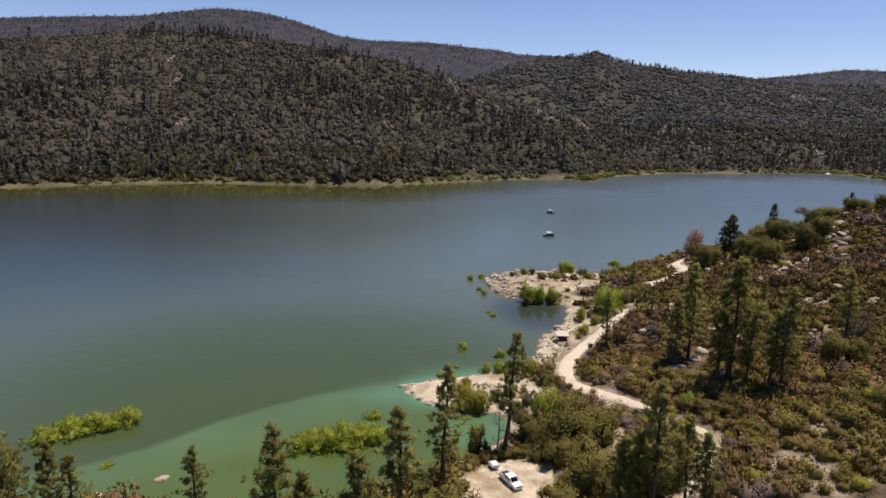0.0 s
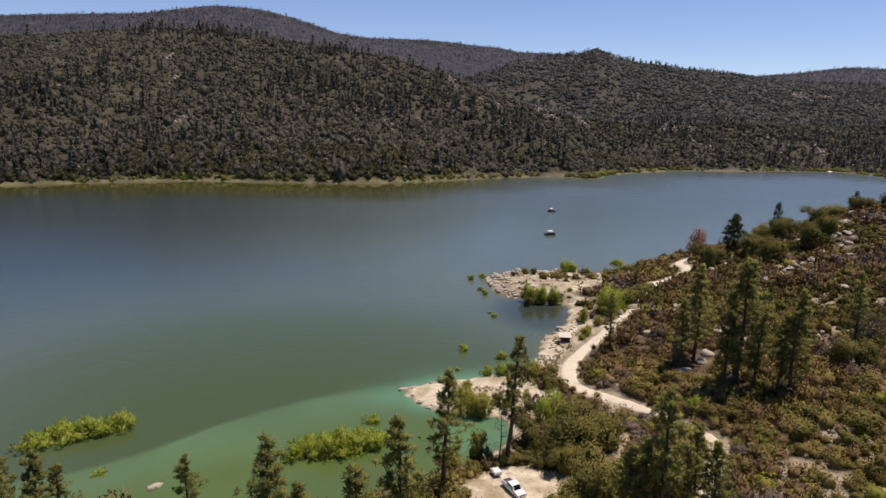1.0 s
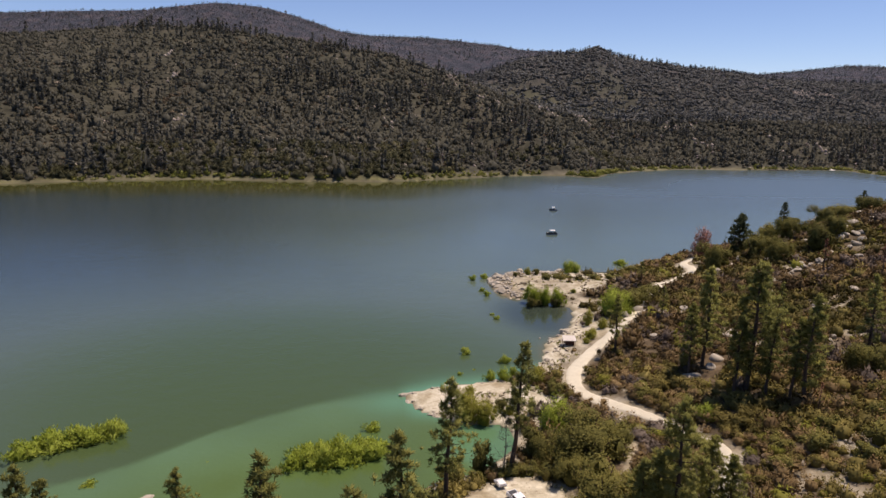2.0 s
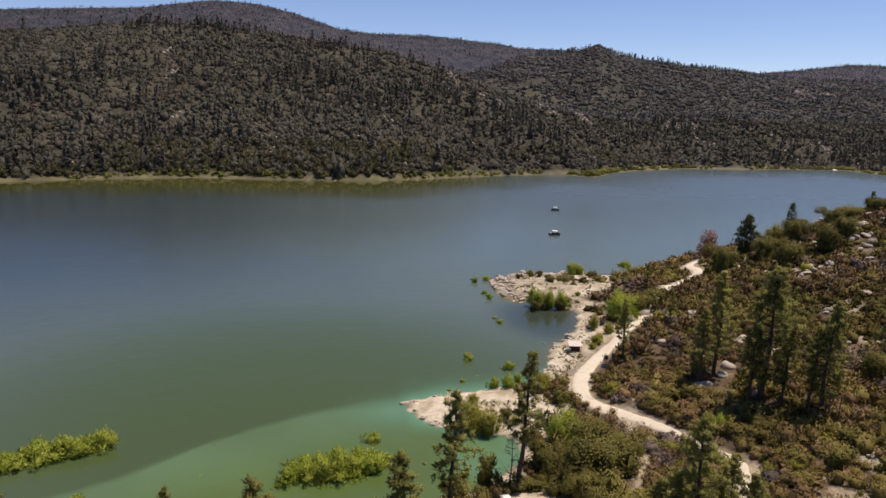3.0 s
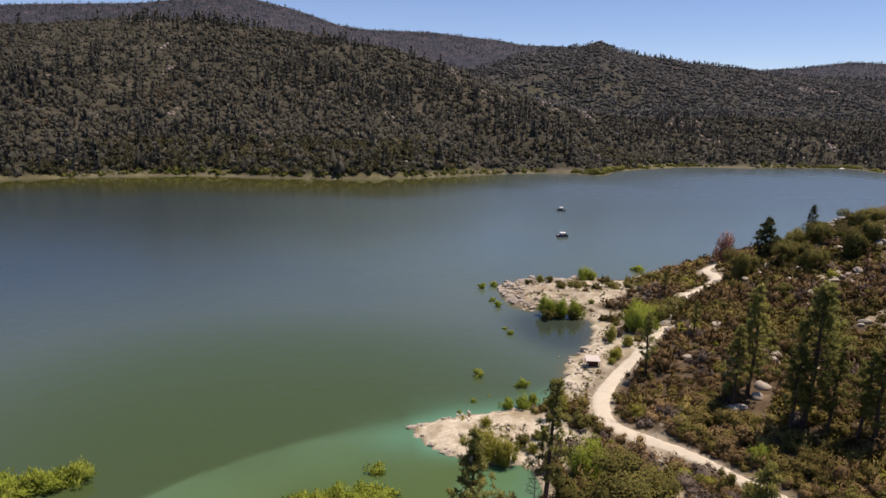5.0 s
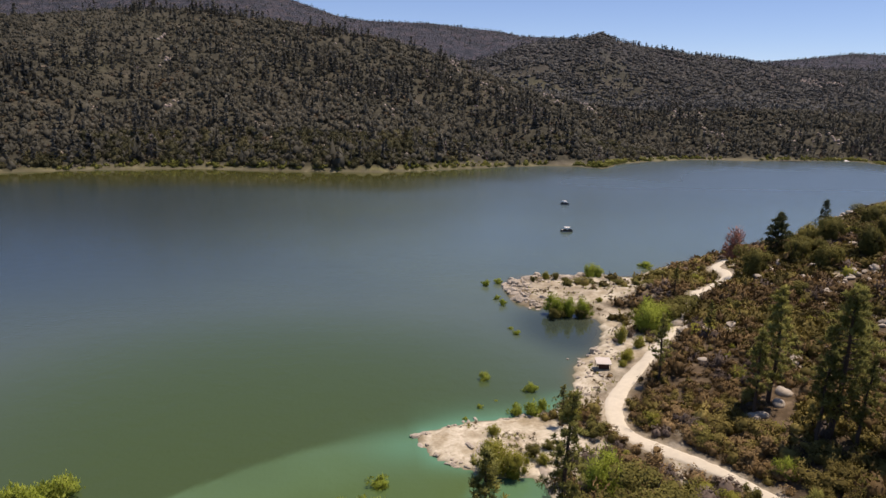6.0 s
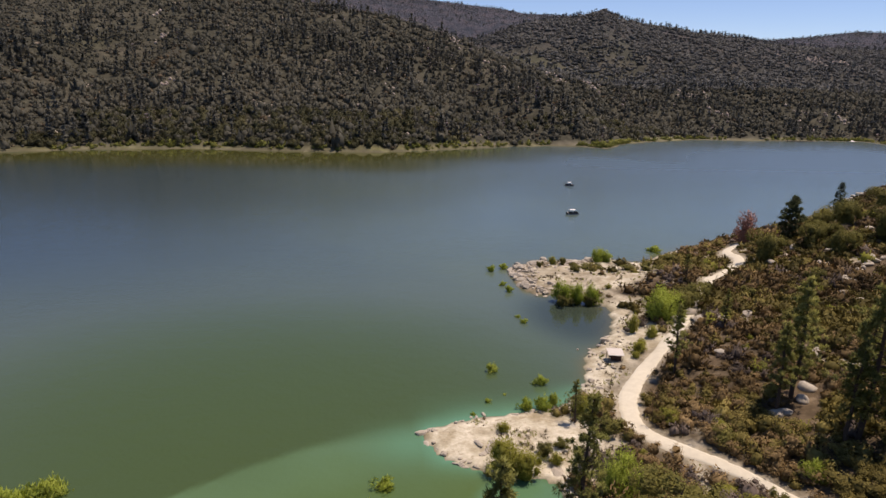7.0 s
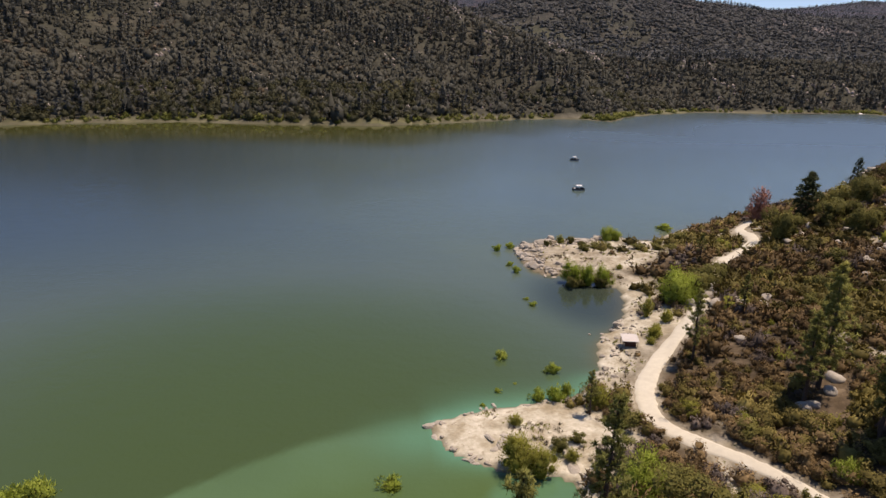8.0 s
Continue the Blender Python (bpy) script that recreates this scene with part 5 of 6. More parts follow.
    meadow = step(0.14, 0.2, u) * (1 - step(0.34, 0.42, u)) * step(1120, 1250, y) * (1 - step(1600, 1690, y)) * step(-0.1, 0.5, value_noise(x + 0.6 * y, y * 0.4, 60, 19)) * 0.8
    keep = (df > 5) & (y > ya) & (y < yb + 25) & (u > 0.02) & (rng.random(len(x)) > np.maximum(0.85 * meadow, 0.5 * on_scar(x, y)))
    x, y, h, u, yb = (q[keep] for q in (x, y, h, u, yb))
    con = rng.random(len(x)) < np.clip(0.1 + 0.35 * value_noise(x, y, 150, 69) + 0.5 * (y > yb - 60) + 0.15 * step(0.3, 0.5, u), 0.05, 0.9)
    con &= ~((u > 0.32) & (u < 0.347) & (y > yb - 90))
    n = len(x)
    wide, tall = rng.uniform(3.4, 7.4, n), rng.uniform(8, 16, n)
    V = crowns(np.random.default_rng(70), 6, 9, 1.15, 1.0, 0.22, 4, 0.75)
    C = conifers(np.random.default_rng(71), 6, 16, 0.19, 0.09)
    stuff("far_scrub", "dark brush on the hills behind the lake", "scrub", HAZED_HILL_LEAVES, rng, V, x[~con], y[~con], h[~con] - 0.5, wide[~con], rng.uniform(0.6, 1.1, int((~con).sum())), 0.3)
    stuff("far_forest", "dark conifers on the hills behind the lake", "forest", HAZED_HILL_NEEDLES, rng, C, x[con], y[con], h[con] - 0.5, tall[con], np.ones(int(con.sum())))
    # the last ridge
    x, y, h, df, u = trees["last"]
    yc, zc = crest(RIDGE_FAR, u)
    keep = (y < yc + 30) & (y > yc - 420) & (rng.random(len(x)) < np.where(y > yc - 130, 1.0, 0.4))
    x, y, h = x[keep], y[keep], h[keep]
    stuff("far_forest", "thin conifer forest along the last mountain ridge", "forest", HAZED_HILL_NEEDLES, rng, conifers(np.random.default_rng(72), 5, 8, 0.42, 0.17), x, y, h - 1, np.exp(rng.normal(1.95, 0.25, len(x))), np.ones(len(x)))


far_woods()

# ---- rocks ----
def make_boulder(seed, name="boulder", worn=False):
    def make():
        rng = np.random.default_rng(seed)
        bm = bmesh.new()
        bmesh.ops.create_icosphere(bm, subdivisions=2, radius=1.0)
        cuts = [(Vector(unit(rng.normal(size=3) + [0, 0, 0.2])), rng.uniform(0.6, 0.88) if worn else rng.uniform(0.42, 0.78)) for i in range(9)]
        for v in bm.verts:
            for n, d in cuts:       # worn facets
                over = v.co.dot(n) - d
                if over > 0:
                    v.co -= n * over * (0.8 if worn else 0.97)
            v.co *= 1 + (0.2 if worn else 0.1) * noise.noise(v.co * 1.6 + Vector((seed, 0, 0))) + 0.04 * noise.noise(v.co * 5 + Vector((0, seed, 0)))
            v.co.z *= 0.8
        return tagged(new(name, bm_mesh(name, bm, GRANITE, worn)), "", "rock")
    return make


BOULDERS = [make_boulder(s) for s in (3, 4, 5, 6, 7, 8)]
WORN = [make_boulder(s, worn=True) for s in (13, 14, 15, 16, 17, 18)]


RUBBLE = []


def boulder(i, x, y, size, stretch=1.2, label="pale weathered granite boulder on the shore", group="shore boulders", sink=0.25):
    worn = group == "slope boulders"
    m = Matrix.LocRotScale((x, y, max(ground_at(x, y), -0.1) + size * (0.3 - sink)), Euler((0.15 * math.sin(i), 0.15 * math.cos(2 * i), i * 2.4)), (size * stretch, size, size * (0.85 + 0.25 * (stretch < 1.3))))
    if size < 0.62:
        RUBBLE.append((i % 6, m))
    else:
        stand(("boulder", worn, i % 6), (WORN if worn else BOULDERS)[i % 6], m, label, group)


def rocks():
    rng = np.random.default_rng(31)
    n = 0
    # the rocky point: a belt of boulders round its tip and along its sides
    tip = spread([(62, 206.5), (51, 211.5), (45, 213.5), (41.0, 219), (40.4, 226), (40.4, 233), (41.8, 239), (46, 243.5), (54, 247.5), (66, 249), (78, 250.5)], 8)
    for i in range(190):
        p = tip[int(rng.integers(6, len(tip)))] + rng.normal(0, 1.3, 2)
        inner = rng.random() < 0.45
        p = p + (np.array([56, 229]) - p) * (rng.uniform(0.08, 0.45) if inner else 0.03)
        boulder(n, p[0], p[1], (0.5 + 1.6 * rng.random() ** 1.5) * (0.6 if inner else 1.0), rng.uniform(1.0, 1.6))
        n += 1
    # round the spit and its back
    for i in range(34):
        a = spread([(27, 143), (20, 142), (12, 140.8), (5.6, 137.6), (2.8, 136.2), (5.3, 130), (8.5, 126.6), (12, 124.6)], 6)
        p = a[int(rng.integers(0, len(a)))] + rng.normal(0, 0.5, 2)
        boulder(n, p[0], p[1], rng.uniform(0.2, 0.7), rng.uniform(1.0, 1.8), "low pale granite rock at the edge of the spit", "spit rocks")
        n += 1
    for x, y, s in [(2.6, 136.2, 1.2), (4.2, 137.0, 0.9), (12.5, 131.0, 1.0), (14.2, 129.6, 1.1), (13.0, 128.4, 0.8), (15.5, 131.5, 0.8), (21.5, 125.2, 1.0), (24.5, 122.6, 1.3), (26.5, 120.8, 1.0)]:
        boulder(n, x, y, s, 1.7, "flat slab of pale granite on the spit", "spit rocks", 0.42)
        n += 1
    # along the beach below the shelter
    for x, y, s in [(51.8, 176.0, 1.6), (49.8, 173.8, 0.9), (46.0, 170.5, 0.9), (45.0, 167.5, 0.7), (46.8, 172.6, 0.6), (42.6, 160.5, 0.7), (43.5, 172.5, 0.5), (53.6, 179.6, 0.8), (39.0, 153.5, 0.7), (41.5, 150.5, 0.8), (37.0, 149.4, 0.6)]:
        boulder(n, x, y, s, 1.3)
        n += 1
    for i in range(46):
        s = rng.random()
        p = np.array([39 + 17 * s, 151 + 33 * s]) + rng.normal(0, 1.0, 2) + rng.uniform(0, 4.5) * np.array([0.86, -0.5])
        boulder(n, p[0], p[1], rng.uniform(0.25, 0.75), rng.uniform(1.0, 1.7))
        n += 1
    # on the slope
    for x, y, s in [(76.6, 135.0, 1.55), (73.6, 131.4, 1.25), (66.7, 128.6, 1.3), (68.6, 128.8, 1.1), (80.5, 172.0, 2.0), (77.0, 177.0, 1.8), (78.8, 185.0, 2.0), (81.5, 186.5, 1.6), (73.0, 181.0, 1.6), (84.0, 170.0, 1.8), (88.0, 148.0, 1.6), (85.5, 146.0, 1.4), (70.5, 155.0, 1.2), (82.4, 86.3, 1.3), (80.6, 87.4, 0.9), (71.8, 84.8, 0.9), (75.4, 86.9, 0.8), (85.0, 84.6, 0.8), (61.5, 93.0, 0.7), (62.4, 91.2, 0.65)]:
        boulder(n, x, y, s, 1.4, "large pale granite boulder among the scrub", "slope boulders", 0.1)
        n += 1
    for i in range(84):
        x, y = rng.uniform(84, 235), rng.uniform(84, 262)
        h, dn, df, dr = survey(np.array([x]), np.array([y]))
        if dn[0] > 14 and dr[0] > 4 and value_noise(np.array([x]), np.array([y]), 26, 81)[0] > -0.15 and x < 0.9 * y + 40:
            boulder(n, x, y, rng.uniform(0.4, 1.15) * (1 + (y > 170) * 0.6), rng.uniform(1.0, 1.9), "pale granite boulder among the scrub", "slope boulders", 0.05)
            n += 1
    for x, y, s in [(176, 226, 2.2), (181, 228, 2.3), (188, 226, 1.7), (170, 219, 1.9), (174, 213, 1.5), (165, 222, 1.5), (192, 238, 2.0), (198, 243, 1.8), (160, 210, 1.5), (152, 214, 1.6), (146, 206, 1.7), (155, 204, 1.4), (149, 200, 1.3), (178, 219, 1.4), (143, 203, 1.2)]:
        boulder(n, x, y, s, 1.15, "big rounded granite boulder on the shoulder", "slope boulders", 0.0)
        n += 1
    for x, y, s in OUTCROPS:
        boulder(n, x, y, s * 0.8, 1.4, "pale granite outcrop showing above the scrub", "granite outcrops", -0.12)
        n += 1
    for i in range(22):
        s = rng.random()
        boulder(n, 226 + 90 * s + rng.normal(0, 2.5), 338 + 76 * s + rng.normal(0, 1.5) - 1.5, rng.uniform(0.7, 2.0), rng.uniform(1.0, 1.7))
        n += 1
    for x, y, s in [(-50.8, 94.0, 1.0), (-48.6, 94.2, 0.8), (-42.1, 99.1, 1.1), (-46.5, 93.8, 0.7), (-53.0, 94.0, 0.8)]:
        boulder(n, x, y, s, 1.6, "pale granite rock lapped by the lake", "shore boulders", 0.2)
        n += 1
    for i in range(46):
        x, y = rng.uniform(67, 112), rng.uniform(72, 104)
        boulder(n, x, y, rng.uniform(0.25, 0.8), rng.uniform(1.0, 1.8), "small pale granite rock on bare ground", "slope boulders", 0.1)
        n += 1


def rubble():
    """The small stones among the boulders, too many to count."""
    vs, fs, n = [], [], 0
    for k, m in RUBBLE:
        me = TEMPLATES[("boulder", False, k)].data
        v = np.array([p.co[:] for p in me.vertices]) @ np.array(m.to_3x3()).T + np.array(m.translation)
        f = np.array([p.vertices[:] for p in me.polygons])
        vs.append(v)
        fs.append(f + n)
        n += len(v)
    tagged(new("rubble", mesh_of("rubble", np.concatenate(vs), np.concatenate(fs), GRANITE)), "small pale granite stones along shore and slope", "stones", kind="stuff")


rocks()
rubble()


def far_outcrops():
    """Bare granite showing through the woods across the lake."""
    rng = np.random.default_rng(41)
    base = []
    for k in range(5):
        bm = bmesh.new()
        bmesh.ops.create_icosphere(bm, subdivisions=1, radius=1.0)
        for v in bm.verts:
            v.co *= 1 + 0.35 * noise.noise(v.co * 1.7 + Vector((k * 3.1, 0, 0)))
        bm.verts.ensure_lookup_table()
        base.append((np.array([v.co[:] for v in bm.verts]), np.array([[v.index for v in f.verts] for f in bm.faces])))
        bm.free()
    spots = []
    for cx, cy, rx, ry in SCARS_WEST + SCARS_EAST:
        for i in range(int(4 + 0.028 * rx * ry)):
            spots.append((cx + rng.normal(0, rx * 0.5), cy + rng.normal(0, ry * 0.5), rng.uniform(0.8, 2.1) * (1 + (cy > 850) * 0.35 + (cy > 1400) * 0.5)))
    for i in range(150):
        u, y = rng.uniform(-0.3, 0.75), rng.uniform(620, 1000)
        spots.append((u * y, y, rng.uniform(0.7, 1.7)))
    q = np.array(spots)
    h, dn, df, dr = survey(q[:, 0], q[:, 1])
    vs, fs, n = [], [], 0
    for (x, y, s), z, d in zip(spots, h, df):
        if d > 3:
            v, f = base[int(rng.integers(0, 5))]
            vs.append(v * [s * rng.uniform(0.8, 1.4), s, s * rng.uniform(0.9, 1.7)] + [x, y, z + 0.05 * s])
            fs.append(f + n)
            n += len(v)
    tagged(new("far_outcrop", mesh_of("far_outcrop", np.concatenate(vs), np.concatenate(fs), OUTCROP)), "bare pale granite showing through the far woods", "rock", kind="stuff")


far_outcrops()


# ---- made things ----
def block(size, at=(0, 0, 0), bevel=0.02, segments=2, bm=None):
    own = bm is None
    bm = bm or bmesh.new()
    made = bmesh.ops.create_cube(bm, size=1.0, matrix=Matrix.Translation(at) @ Matrix.Diagonal((*size, 1)))
    if bevel:
        edges = {e for v in made["verts"] for e in v.link_edges}
        bmesh.ops.bevel(bm, geom=list(edges), offset=bevel, segments=segments, affect="EDGES", profile=0.6)
    return bm


def prism(outline, width, bevel=0.04):
    """A side outline (y, z) drawn out across x, with rounded edges."""
    bm = bmesh.new()
    a = [bm.verts.new((-width / 2, y, z)) for y, z in outline]
    b = [bm.verts.new((width / 2, y, z)) for y, z in outline]
    bm.faces.new(a[::-1])
    bm.faces.new(b)
    for i in range(len(outline)):
        j = (i + 1) % len(outline)
        bm.faces.new((a[i], a[j], b[j], b[i]))
    bmesh.ops.recalc_face_normals(bm, faces=bm.faces[:])
    if bevel:
        bmesh.ops.bevel(bm, geom=bm.edges[:], offset=bevel, segments=2, affect="EDGES", profile=0.6)
    return bm


def rod(a, b, r, sides=8, bm=None):
    bm = bm or bmesh.new()
    a, b = Vector(a), Vector(b)
    m = Matrix.Translation((a + b) / 2) @ (b - a).to_track_quat("Z", "Y").to_matrix().to_4x4()
    bmesh.ops.create_cone(bm, cap_ends=True, segments=sides, radius1=r, radius2=r, depth=(b - a).length, matrix=m)
    return bm


def wheel(parent, x, y, r, w=0.26):
    """Tyre with a rim and hub, its axle along x."""
    def ring(radii, half):
        pts = [(-half, radii[1] * 0.94), (-half * 0.75, radii[1]), (half * 0.75, radii[1]), (half, radii[1] * 0.94), (half, radii[0]), (-half, radii[0])]
        bm, n = bmesh.new(), 20
        rows = [[bm.verts.new((p, q * math.cos(2 * math.pi * i / n), q * math.sin(2 * math.pi * i / n))) for p, q in pts] for i in range(n)]
        for i in range(n):
            for k in range(len(pts)):
                bm.faces.new((rows[i][k], rows[i][(k + 1) % 6], rows[(i + 1) % n][(k + 1) % 6], rows[(i + 1) % n][k]))
        return bm
    ob = new("wheel")
    ob.parent, ob.location = parent, (x, y, r)
    part("tyre", bm_mesh("tyre", ring((r * 0.62, r), w / 2), RUBBER, True), ob)
    bm = ring((r * 0.5, r * 0.63), w * 0.42)
    rod((-w * 0.2, 0, 0), (w * 0.2, 0, 0), r * 0.52, 12, bm)
    part("rim", bm_mesh("rim", bm, STEEL), ob)
    return ob


def pickup(m):
    """Crew-cab pickup; its nose points along -y."""
    ob = new("pickup_truck")
    body = prism([(-2.85, 0.48), (-2.88, 0.9), (-2.75, 1.08), (-1.35, 1.2), (0.95, 1.2), (2.75, 1.2), (2.78, 0.55), (2.2, 0.45), (-2.3, 0.45)], 1.98, 0.05)
    part("body", bm_mesh("body", body, WHITE_PAINT, True), ob)
    cab = prism([(-1.42, 1.18), (-0.62, 1.82), (-0.3, 1.9), (0.7, 1.9), (0.98, 1.82), (1.1, 1.18)], 1.78, 0.06)
    part("cab", bm_mesh("cab", cab, WHITE_PAINT, True), ob)
    shield = bmesh.new()
    corners = [(-0.76, -1.40, 1.22), (0.76, -1.40, 1.22), (0.68, -0.70, 1.79), (-0.68, -0.70, 1.79)]
    shield.faces.new([shield.verts.new(Vector(c) + Vector((0, -0.035, 0.03))) for c in corners])
    bmesh.ops.solidify(shield, geom=shield.faces[:], thickness=0.02)
    part("windshield", bm_mesh("windshield", shield, GLASS), ob)
    for side in (-1, 1):
        for a, b, name in ((-1.02, -0.12, "front_side_window"), (-0.02, 0.86, "rear_side_window")):
            part(name, bm_mesh(name, block((0.03, b - a, 0.42), (side * 0.895, (a + b) / 2, 1.52), 0.01), GLASS), ob)
    part("rear_window", bm_mesh("rear_window", block((1.35, 0.03, 0.4), (0, 1.07, 1.54), 0.01), GLASS), ob)
    part("bed_liner", bm_mesh("bed_liner", block((1.6, 1.55, 0.03), (0, 1.93, 1.215), 0.005), DARK_METAL), ob, "dark open load bed")
    for side in (-1, 1):
        part("bed_rail", bm_mesh("bed_rail", block((0.1, 1.66, 0.16), (side * 0.92, 1.93, 1.26), 0.02), WHITE_PAINT), ob)
        part("headlight", bm_mesh("headlight", block((0.34, 0.08, 0.18), (side * 0.76, -2.84, 0.92), 0.02), LAMP_GLASS), ob)
        part("taillight", bm_mesh("taillight", block((0.14, 0.06, 0.34), (side * 0.88, 2.76, 0.98), 0.02), RED_LAMP), ob)
        part("mirror", bm_mesh("mirror", block((0.2, 0.1, 0.18), (side * 1.08, -0.98, 1.36), 0.03), DARK_METAL), ob)
    part("tailgate", bm_mesh("tailgate", block((1.66, 0.07, 0.5), (0, 2.79, 1.02), 0.02), WHITE_PAINT), ob)
    part("grille", bm_mesh("grille", block((1.14, 0.06, 0.26), (0, -2.87, 0.86), 0.02), DARK_METAL), ob)
    part("front_bumper", bm_mesh("front_bumper", block((1.96, 0.2, 0.24), (0, -2.86, 0.56), 0.05), STEEL), ob)
    part("rear_bumper", bm_mesh("rear_bumper", block((1.9, 0.18, 0.2), (0, 2.84, 0.58), 0.05), STEEL), ob)
    for x in (-0.86, 0.86):
        for y in (-1.85, 1.75):
            wheel(ob, x, y, 0.39)
    ob.matrix_basis = m
    return tagged(ob, "white crew-cab pickup parked on the sandy clearing", "truck")


def trailer(m):
    ob = new("utility_trailer")
    part("bed", bm_mesh("bed", block((1.7, 2.3, 0.1), (0, 0, 0.62), 0.02), DARK_METAL), ob)
    for side in (-1, 1):
        part("side_board", bm_mesh("side_board", block((0.05, 2.3, 0.4), (side * 0.83, 0, 0.86), 0.01), WHITE_METAL), ob)
        wheel(ob, side * 0.98, 0.1, 0.32, 0.2)
    part("front_board", bm_mesh("front_board", block((1.6, 0.05, 0.4), (0, -1.13, 0.86), 0.01), WHITE_METAL), ob)
    part("tailgate", bm_mesh("tailgate", block((1.6, 0.05, 0.4), (0, 1.13, 0.86), 0.01), WHITE_METAL), ob)
    part("tongue", bm_mesh("tongue", rod((0, -1.1, 0.58), (0, -2.2, 0.52), 0.05, 6), STEEL), ob)
    part("tarpaulin", bm_mesh("tarpaulin", prism([(-0.95, 0.7), (-0.9, 1.15), (-0.3, 1.32), (0.5, 1.22), (0.95, 1.05), (1.0, 0.7)], 1.45, 0.08), WHITE_METAL, True), ob, "crumpled white load cover")
    ob.matrix_basis = m
    return tagged(ob, "small white trailer with a covered load behind the pickup", "trailer")


def shelter(m):
    """Low shelter: a pale lean-to roof that falls towards the cove, on four posts, with board walls set back under it."""
    ob = new("shelter")
    part("roof", bm_mesh("roof", prism([(-1.55, 1.86), (-1.55, 1.95), (1.45, 2.57), (1.45, 2.48)], 3.7, 0.02), FADED_ROOF), ob, "sun-bleached white roof panel")
    for x in (-1.6, 1.6):
        for y, top in ((-1.2, 1.9), (1.2, 2.4)):
            part("post", bm_mesh("post", block((0.12, 0.12, top + 0.2), (x, y, top / 2 - 0.1), 0.01), WOOD), ob)
    for y, top in ((-1.2, 1.88), (1.2, 2.38)):
        part("beam", bm_mesh("beam", block((3.4, 0.1, 0.14), (0, y, top - 0.05), 0.01), WOOD), ob)
    part("front_wall", bm_mesh("front_wall", block((2.5, 0.08, 1.5), (0.15, -0.85, 0.85), 0.01), RED_BOARD), ob, "dark red-brown board wall")
    part("back_wall", bm_mesh("back_wall", block((2.5, 0.08, 1.9), (0.15, 0.92, 1.05), 0.01), RED_BOARD), ob, "dark red-brown board wall")
    ob.matrix_basis = m
    return tagged(ob, "small shelter with a pale flat roof and red-brown walls", "shelter")


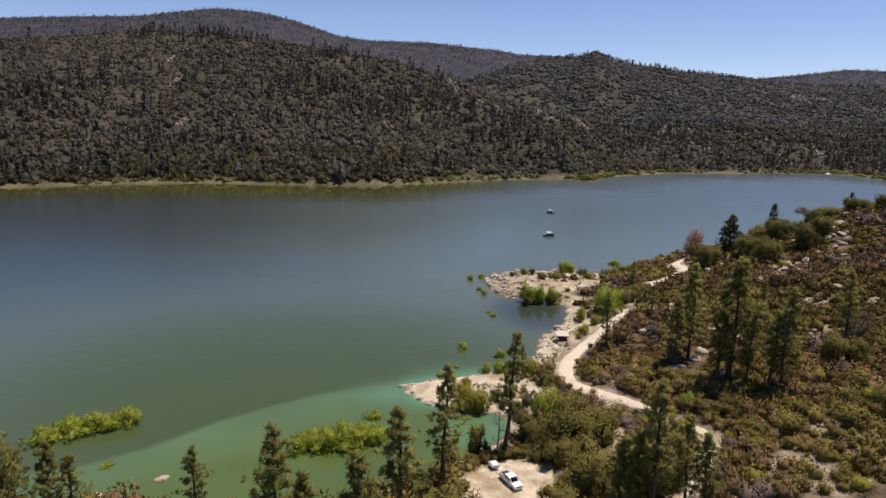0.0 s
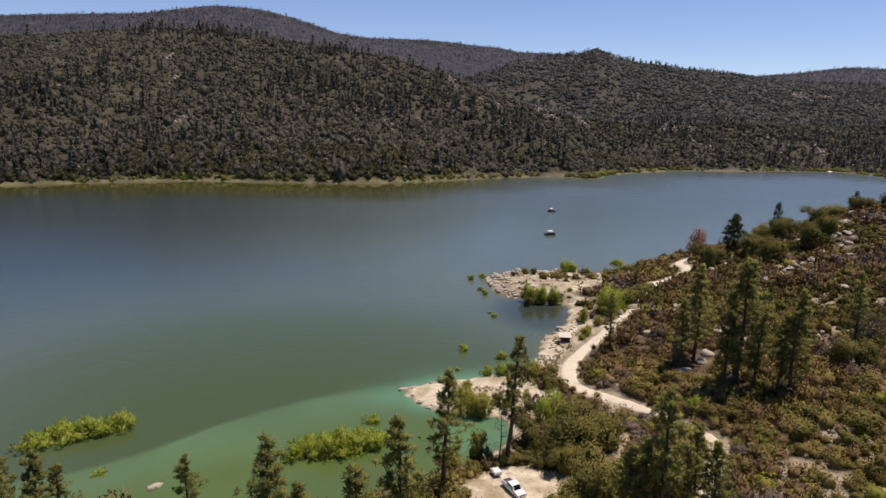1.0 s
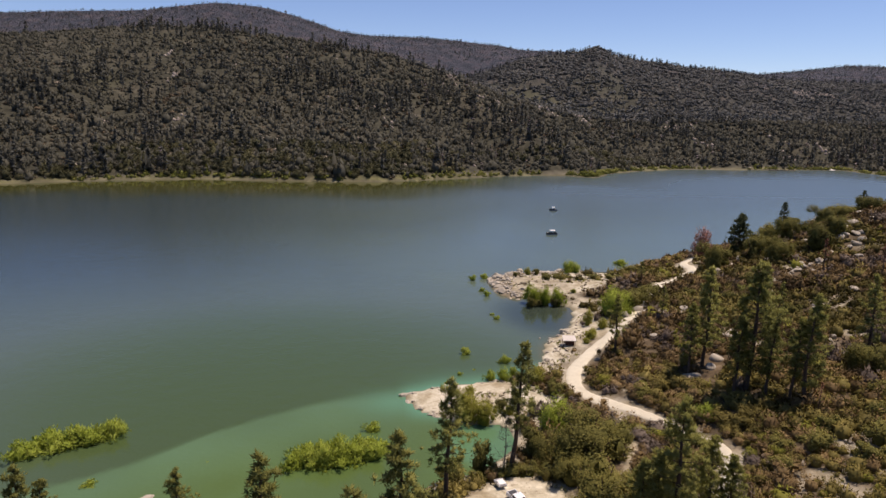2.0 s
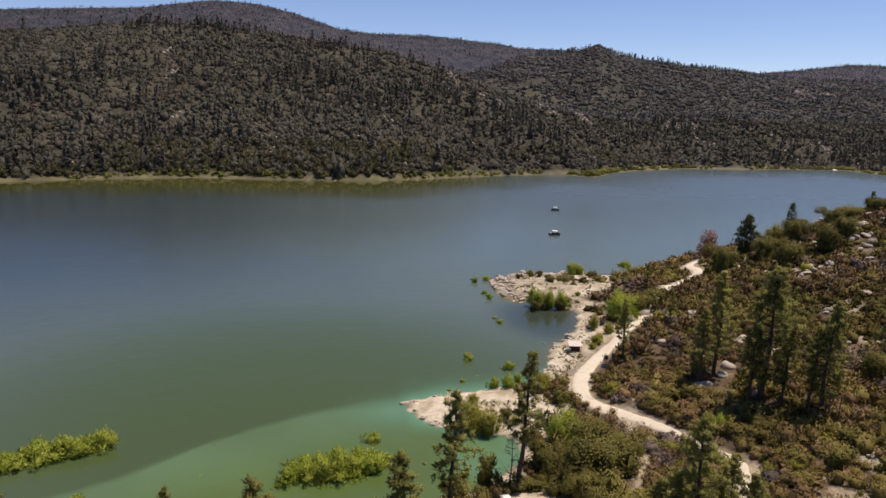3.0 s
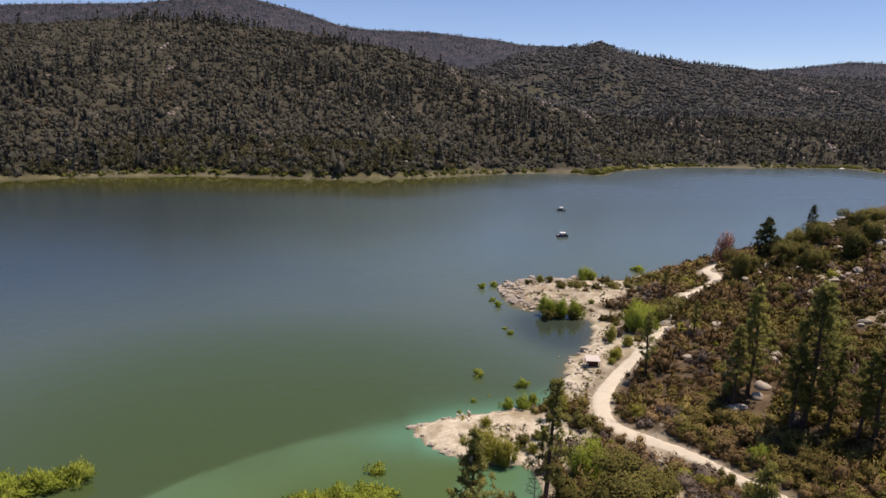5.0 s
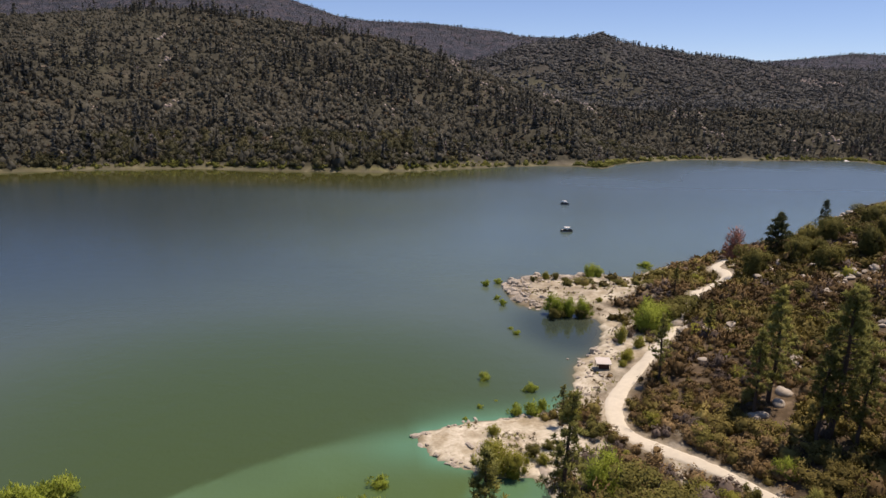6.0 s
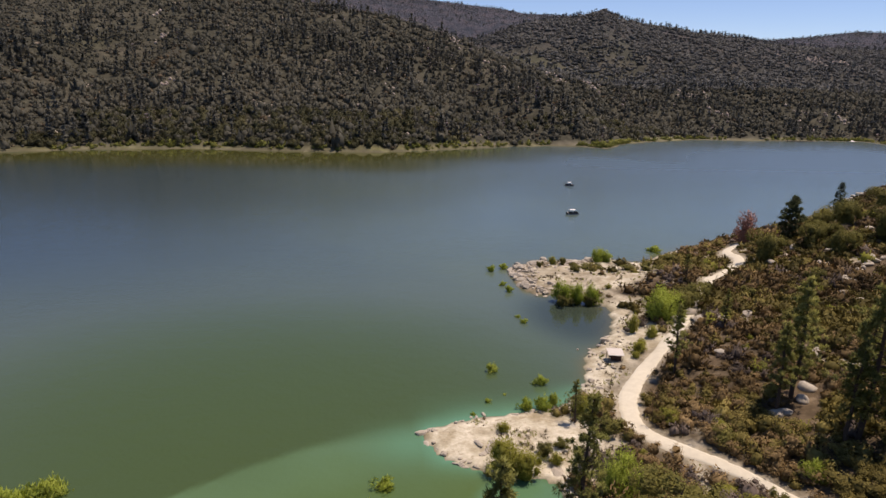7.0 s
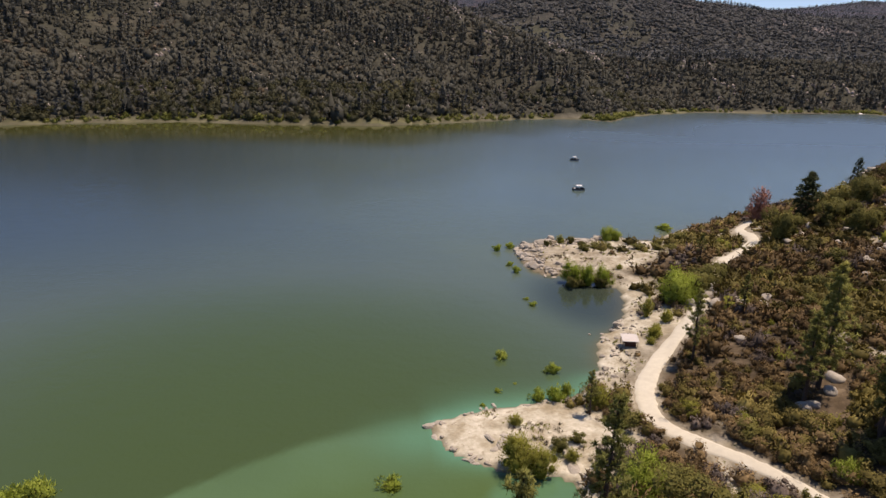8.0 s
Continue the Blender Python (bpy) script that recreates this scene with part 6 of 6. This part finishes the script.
def boat(m, long, canopy, label):
    """Pontoon boat; its bow points along +x."""
    ob = new("pontoon_boat")
    for y in (-0.95, 0.95):
        bm = rod((-long / 2 + 0.3, y, 0.1), (long / 2 - 0.7, y, 0.1), 0.32, 12)
        bmesh.ops.create_cone(bm, cap_ends=True, segments=12, radius1=0.32, radius2=0.06, depth=0.7, matrix=Matrix.Translation((long / 2 - 0.35, y, 0.14)) @ Matrix.Rotation(radians(90), 4, "Y"))
        part("pontoon", bm_mesh("pontoon", bm, STEEL, True), ob)
    part("deck", bm_mesh("deck", block((long - 0.5, 2.5, 0.12), (0, 0, 0.47), 0.03), DARK_METAL), ob)
    for y in (-1.2, 1.2):
        part("side_fence", bm_mesh("side_fence", block((long - 0.9, 0.05, 0.62), (0, y, 0.86), 0.02), DARK_METAL), ob)
    for x in (-long / 2 + 0.45, long / 2 - 0.45):
        part("end_fence", bm_mesh("end_fence", block((0.05, 2.3, 0.62), (x, 0, 0.86), 0.02), DARK_METAL), ob)
    part("bench", bm_mesh("bench", block((0.6, 2.0, 0.5), (-long / 2 + 0.9, 0, 0.78), 0.05), WHITE_METAL), ob)
    part("console", bm_mesh("console", block((0.6, 0.7, 0.9), (0.2, -0.6, 0.98), 0.06), WHITE_METAL), ob)
    part("motor", bm_mesh("motor", block((0.4, 0.42, 0.95), (-long / 2 - 0.05, 0, 0.65), 0.08), DARK_METAL), ob)
    if canopy:
        part("canopy", bm_mesh("canopy", prism([(-1.25, 2.3), (-1.2, 2.4), (0, 2.52), (1.2, 2.4), (1.25, 2.3), (0, 2.4)], canopy, 0.02), WHITE_METAL), ob, "white sun canopy")
        for x in (-canopy / 2 + 0.1, canopy / 2 - 0.1):
            for y in (-1.15, 1.15):
                part("canopy_post", bm_mesh("canopy_post", rod((x, y, 0.5), (x, y, 2.36), 0.025, 6), STEEL), ob)
    ob.matrix_basis = m
    return tagged(ob, label, "boat", "boats on the lake")


ahead = Matrix.Rotation(radians(22), 4, "Z")
pickup(Matrix.Translation((19.6, 90.6, ground_at(19.6, 90.6))) @ ahead @ Matrix.Scale(0.9, 4))
trailer(Matrix.Translation((17.5, 95.8, ground_at(17.5, 95.8))) @ Matrix.Rotation(radians(14), 4, "Z") @ Matrix.Scale(0.88, 4))
shelter(Matrix.Translation((49.6, 163.6, ground_at(49.6, 163.6) + 0.05)) @ Matrix.Rotation(radians(-8), 4, "Z") @ Matrix.Diagonal((1, 1, 0.85, 1)))
boat(pose(90.1, 332.4, 0, 0, 0, 4), 6.2, 2.8, "dark pontoon boat with a white sun canopy")
boat(pose(113.5, 417.2, 0, 0, 0, 176), 5.4, 2.0, "pale pontoon boat with a small white canopy")


def dock(m):
    ob = new("dock")
    for i in range(7):
        part("deck_plank", bm_mesh("deck_plank", block((5.6, 2.6, 0.3), (-18 + i * 5.8, 0, 0.55), 0.03), WOOD), ob)
        for y in (-1.2, 1.2):
            part("pile", bm_mesh("pile", rod((-18 + i * 5.8, y, -0.6), (-18 + i * 5.8, y, 2.4), 0.16, 7), DARK_METAL), ob)
    ob.matrix_basis = m
    return tagged(ob, "dark floating dock on piles at the far shore", "dock")


dock(pose(506, 766, 0, 0, 0, 6))
ramp_mesh = bm_mesh("boat_ramp", block((9, 15, 1.2), (0, 0, 0), 0.1), CONCRETE)
ramp_ob = new("boat_ramp", ramp_mesh)
ramp_ob.matrix_basis = pose(585, 786, 0.6, 9, 0, 4)
tagged(ramp_ob, "pale concrete boat ramp at the far shore", "ramp", kind="structure")
